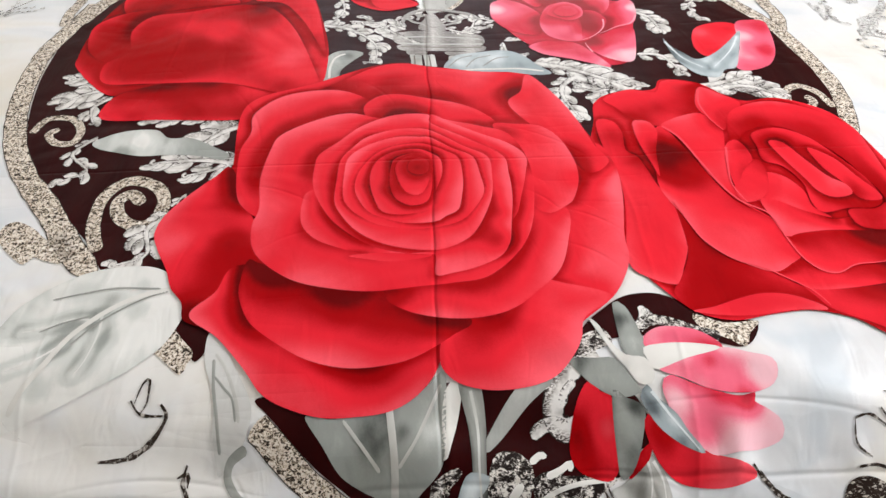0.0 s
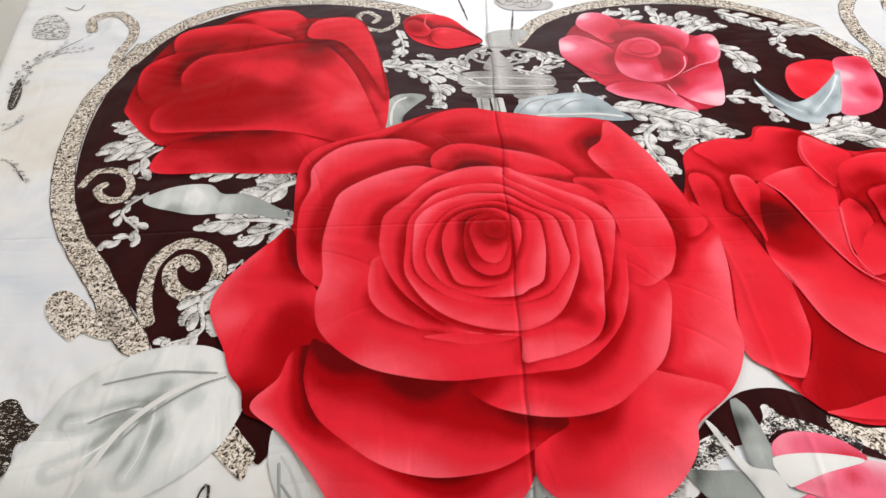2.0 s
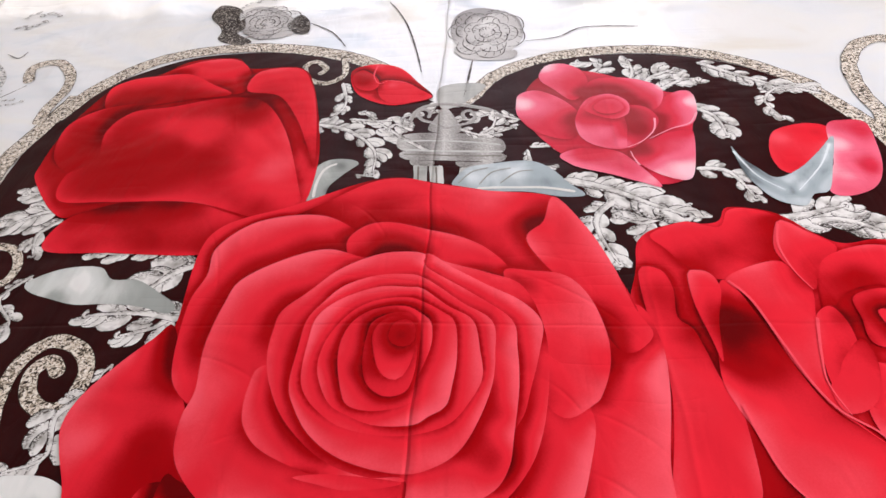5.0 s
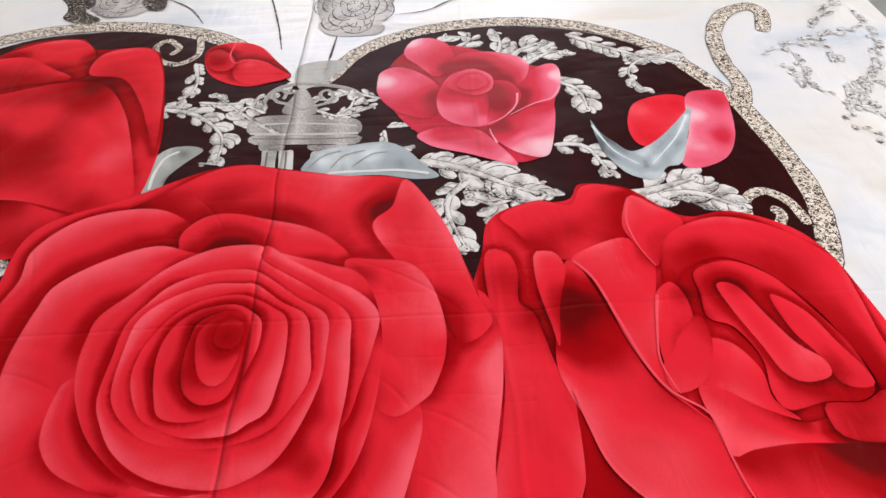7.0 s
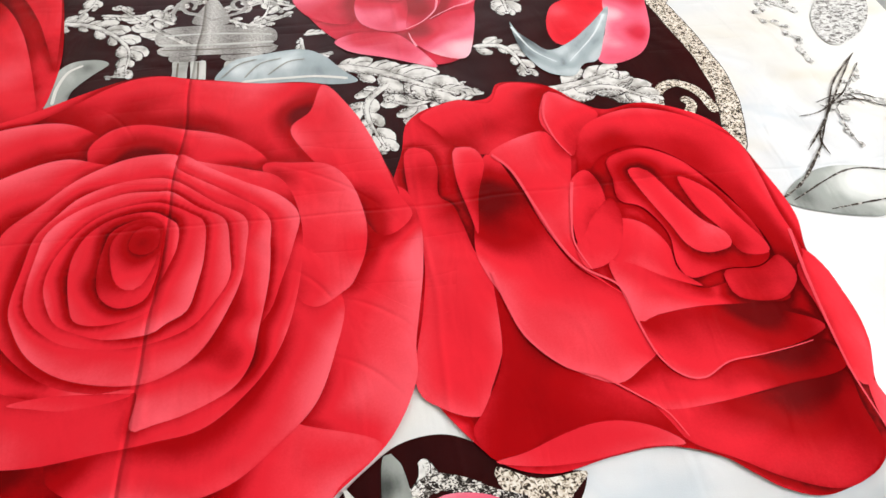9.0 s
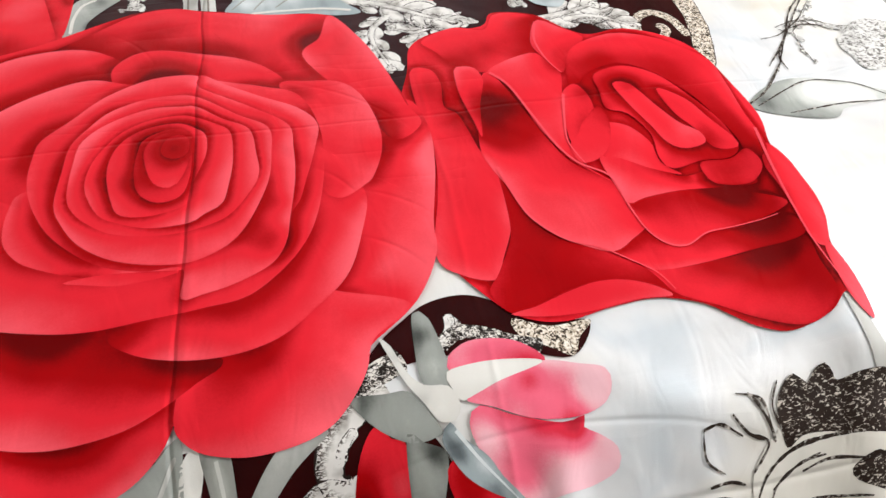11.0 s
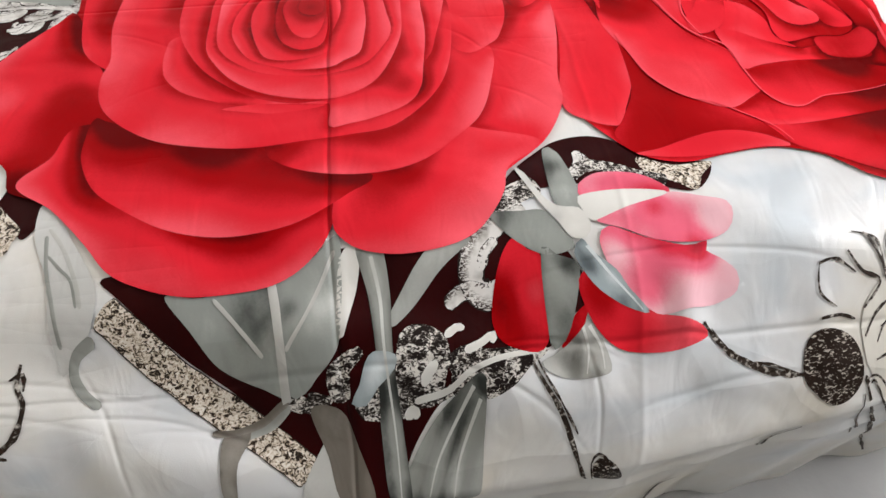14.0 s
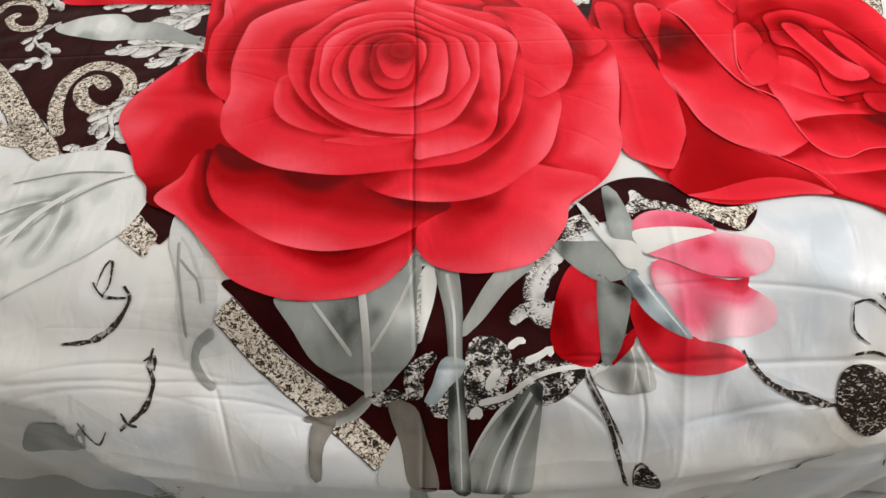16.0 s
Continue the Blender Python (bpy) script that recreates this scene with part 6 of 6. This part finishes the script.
petal(1.3, 114, 2.7, 121.5, 8.2, 124.2, 14.4, 120.5, 16.6, 112.8, 14.1, 106, 8.5, 103.1, 4, 105.7)
petal(2.2, 106.9, 5, 109, 9.6, 105.2, 14.7, 105.5, 13.5, 102.3, 5.2, 102.7)
petal(3.6, 113.8, 5.8, 119.9, 8.3, 118.4, 8.4, 109.9, 5, 109)
petal(8.9, 119.6, 13.2, 120.6, 16, 114, 13, 109.5, 9, 109.8)
petal(6.6, 114.8, 9.5, 119.6, 11.9, 115.6, 10.7, 110.9, 7.8, 111.1)
drawn_bloom(8.9, 113.2, 8.0, 10.2, 3)
stroke("sketch_line", "ink", 7, 3, 6.1, 102.7, 5.4, 96.1, 4.6, 89.4)
stroke("sketch_line", "ink", 5, 3, 17, 109.2, 23.3, 110.3, 29.4, 114.1, 40.2, 113.7)
blob("sketch_petal", "sketch", 3, 1, -55.2, 126.8, -54.3, 132.4, -48.4, 129, -45.3, 120.5, -46.5, 118, -42.1, 113.9, -44.8, 112.4, -50.1, 115.3, -50.6, 119.6)
flower("sketch_flower", "greysketch", 3)
petal(-48, 127.5, -43.3, 129.9, -37, 126.5, -32.8, 119.4, -35.5, 115.1, -41.8, 115.1, -45.5, 119.2)
blob("sketch_bud", "sketch", 3, 1, -35.7, 121, -33.5, 125.4, -30.7, 121.9, -30.2, 116.6, -33.4, 116.9)
drawn_bloom(-40.5, 122.2, 7.6, 7.6, 5)
stroke("sketch_line", "ink", 5, 3, -30.6, 121.3, -24.5, 116.2, -20.7, 109.8)
stroke("sketch_line", "ink", 6, 3, -13.1, 128.5, -8.9, 119.9, -5.6, 107.5, -3.9, 98.7)
flower("printed_leaf", "paleleaf", 3)
petal(-0.2, 92.5, 4.4, 94.2, 8.7, 93, 4.7, 87.6, 0.7, 86)
stroke("sketch_line", "ink", 4, 2, -91.1, 72.1, -94.1, 86.6, -92.2, 91.9, -86.2, 99.4)
stroke("sketch_line", "ink", 4, 2, -96.9, 111.6, -93.6, 110, -92.7, 112.6)
blob("sketch_petal", "greysketch2", 3, 1, -99.2, 99.2, -100.7, 106.6, -97.5, 108.2, -92.9, 103.5, -91.7, 98.6, -95.5, 97.7)
blob("sketch_leaf", "sketch", 3, 1, -92, 72.1, -94.3, 78.7, -94.5, 82.6, -91.8, 77.6, -90.5, 72.1)
stroke("sketch_line", "ink", 4, 2, -85.5, 56.5, -82.8, 55, -78.8, 50.6)
stroke("sketch_line", "ink", 4, 2, -88.9, 64.4, -87.6, 65.9, -87.2, 66.7)
blob("sketch_leaf", "sketch", 2, 1, -63.8, 7.3, -63, 9.9, -61.1, 10.3, -58.7, 7.9, -55.6, 6.4, -56.2, 5.3, -58.5, 4.6, -58.1, 1.6, -60.5, 0.3)

# valance of the foot
flower("printed_leaf", "greyleaf2", 3)
petal(-48.4, -21.6, -44.2, -21.2, -38.8, -16.8, -38.5, -17.9, -45, -29.1, -50.9, -33.4, -57.1, -34.6)
stroke("sketch_line", "ink", 3, 3, -38.7, -16.3, -37.9, -17.4, -36.9, -18, -35.7, -17.1)
stroke("sketch_line", "ink", 4, 2, -33.5, -28.7, -36.3, -39.4, -53.3, -75.6)
stroke("sketch_line", "ink", 4, 2, -30.5, -32.2, -37.5, -48.1)
stroke("sketch_line", "ink", 5, 2, -25.8, -30, -29.5, -45.5)
stroke("sketch_line", "ink", 4, 2, -7.8, -36.8, -5.2, -33.8, -2, -29.9)
stroke("sketch_line", "ink", 7, 2, 48.5, -21.5, 46.4, -27.2, 45.1, -36.4)
stroke("sketch_line", "ink", 7, 2, 39.5, -37.3, 37.7, -40.4, 39.2, -55.2)
stroke("sketch_line", "ink", 4, 2, 28.2, -41.9, 36.3, -56.8, 44.7, -61.9)
flower("printed_stem", "greyleaf2", 3)
petal(-1.5, -22.8, 0.4, -23.2, 1.4, -39.9, 2.2, -56.2, -1.8, -55.1, -1.4, -35.9)
flower("printed_stem", "greyleaf2", 3)
petal(9.6, -25.3, 11, -25.8, 13.9, -44.2, 18.4, -63.7, 14.3, -61.3, 11.1, -39.5)
stroke("sketch_line", "ink", 4, 2, 43.1, -52.7, 55.2, -81.6)
stroke("sketch_line", "ink", 3, 2, 13.6, -40.6, 19.7, -51)

# sprigs
sprig(22, 2, 80.3, 88, 87.1, 91.3, 94.2, 93.6, 100.6, 95.3)
sprig(20, 2, 86.1, 90.1, 85.9, 83.9, 84.3, 79, 87.4, 75.9)
sprig(26, 2, 89.7, 91.6, 93.2, 89.4, 92.5, 85.8)
sprig(26, 2, 93.2, 96.1, 97.9, 101.8, 101.9, 105.7)
sprig(26, 2, 91.3, 79.2, 91.3, 73.7, 93.2, 70.5)
sprig(26, 2, 98.1, 84.4, 93.5, 78.1, 86.7, 69.4)
sprig(22, 2, 102, 101.3, 102.1, 93.2, 98.6, 82.6)
sprig(18, 2, 86, 67.9, 88.8, 64.7, 89, 56.6)
sprig(18, 2, -91.1, 72.1, -94.1, 86.6, -91.9, 91.2, -83.6, 92.8)
sprig(14, 2, -90.7, 94, -91.7, 98.6, -96.3, 102.6)
sprig(16, 2, -90.3, 66.1, -88.5, 66.8, -87.2, 68.4)
sprig(16, 2, -85.5, 56.5, -82.8, 55, -78.2, 50.3)
sprig(18, 2, -94.1, 77.3, -95.6, 87.8, -92.7, 92.2, -86.3, 94.2)
sprig(16, 2, 95, 54.8, 89.9, 49.3, 87.5, 46.8, 87.2, 39.6)
sprig(20, 2, 88.2, 48.8, 92.4, 48.7, 96.2, 45.4)
sprig(26, 2, 92.9, 43.1, 98, 45.2, 104, 47.2)
sprig(18, 2, -56.5, -76.6, -36.4, -37.8, -30.3, -26.7)
sprig(18, 2, -47.8, -72.7, -32.6, -37.4, -29.1, -30.6)
sprig(16, 2, -30, -49.6, -27.2, -36.2, -25.6, -29.4)
sprig(18, 2, -8, -38.4, -4.6, -34.8, -1.7, -29.8)
sprig(26, 2, 11.9, -53.2, 12.2, -43.5, 10.1, -34.3)
sprig(24, 2, 19.6, -57.3, 16.9, -45.7, 14.5, -37.7)
sprig(22, 2, 28.2, -41.9, 33.4, -52.5, 40.1, -59.9)
sprig(22, 2, 34.9, -48.2, 43.7, -65.3, 53.4, -85)
sprig(18, 2, 60.2, -95.5, 49, -68.1, 42.3, -51.4)
sprig(22, 2, -82.7, -87.2, -70.6, -70.9, -65.2, -67.2)
sprig(26, 3, -102.5, 128.2, -99.6, 130.8, -92.8, 128.8)
sprig(26, 3, -94.2, 126.1, -97.8, 125, -101.5, 123.9)
sprig(18, 3, -48.4, 129, -45.5, 133.1, -40.2, 134)
stroke("sketch_line", "ink", 5, 3, 96.6, 58.3, 89.6, 51.7, 85.5, 45.5, 80.3, 40)
stroke("sketch_line", "ink", 4, 3, 85.4, 48.2, 89.8, 49.1, 91.6, 46.9)
stroke("sketch_line", "ink", 4, 3, 84.9, 45, 82.7, 41.7, 82.6, 38.8)
blob("sketch_petal", "greysketch2", 3, 1, 95.1, 68.3, 99.9, 73.9, 104.2, 74.9, 106, 71.5, 101.9, 64.5, 95.3, 60.4, 93.5, 62.7)
sprig(20, 2, 83.1, 82.8, 84.8, 80, 82.8, 84.7)
sprig(20, 2, 88, 72.2, 94.2, 79.6, 97.1, 77.5)
sprig(20, 2, 91.6, 70.2, 92.9, 74.8, 93.3, 79.7)
stroke("sketch_line", "ink", 4, 3, 95.7, 57.5, 90.5, 51.5, 85.5, 45.4, 81, 38.6)
stroke("sketch_line", "ink", 4, 3, 95.8, 55.9, 90.6, 50.1, 85.6, 46.7, 82, 46)
stroke("sketch_line", "ink", 4, 3, 86.3, 47.3, 91.2, 47.9, 95.6, 45.9)
blob("sketch_petal", "greysketch2", 3, 1, 93.7, 42.8, 98.9, 46.7, 104.4, 46.6, 99.6, 38.1, 93.4, 36.7)
finish()
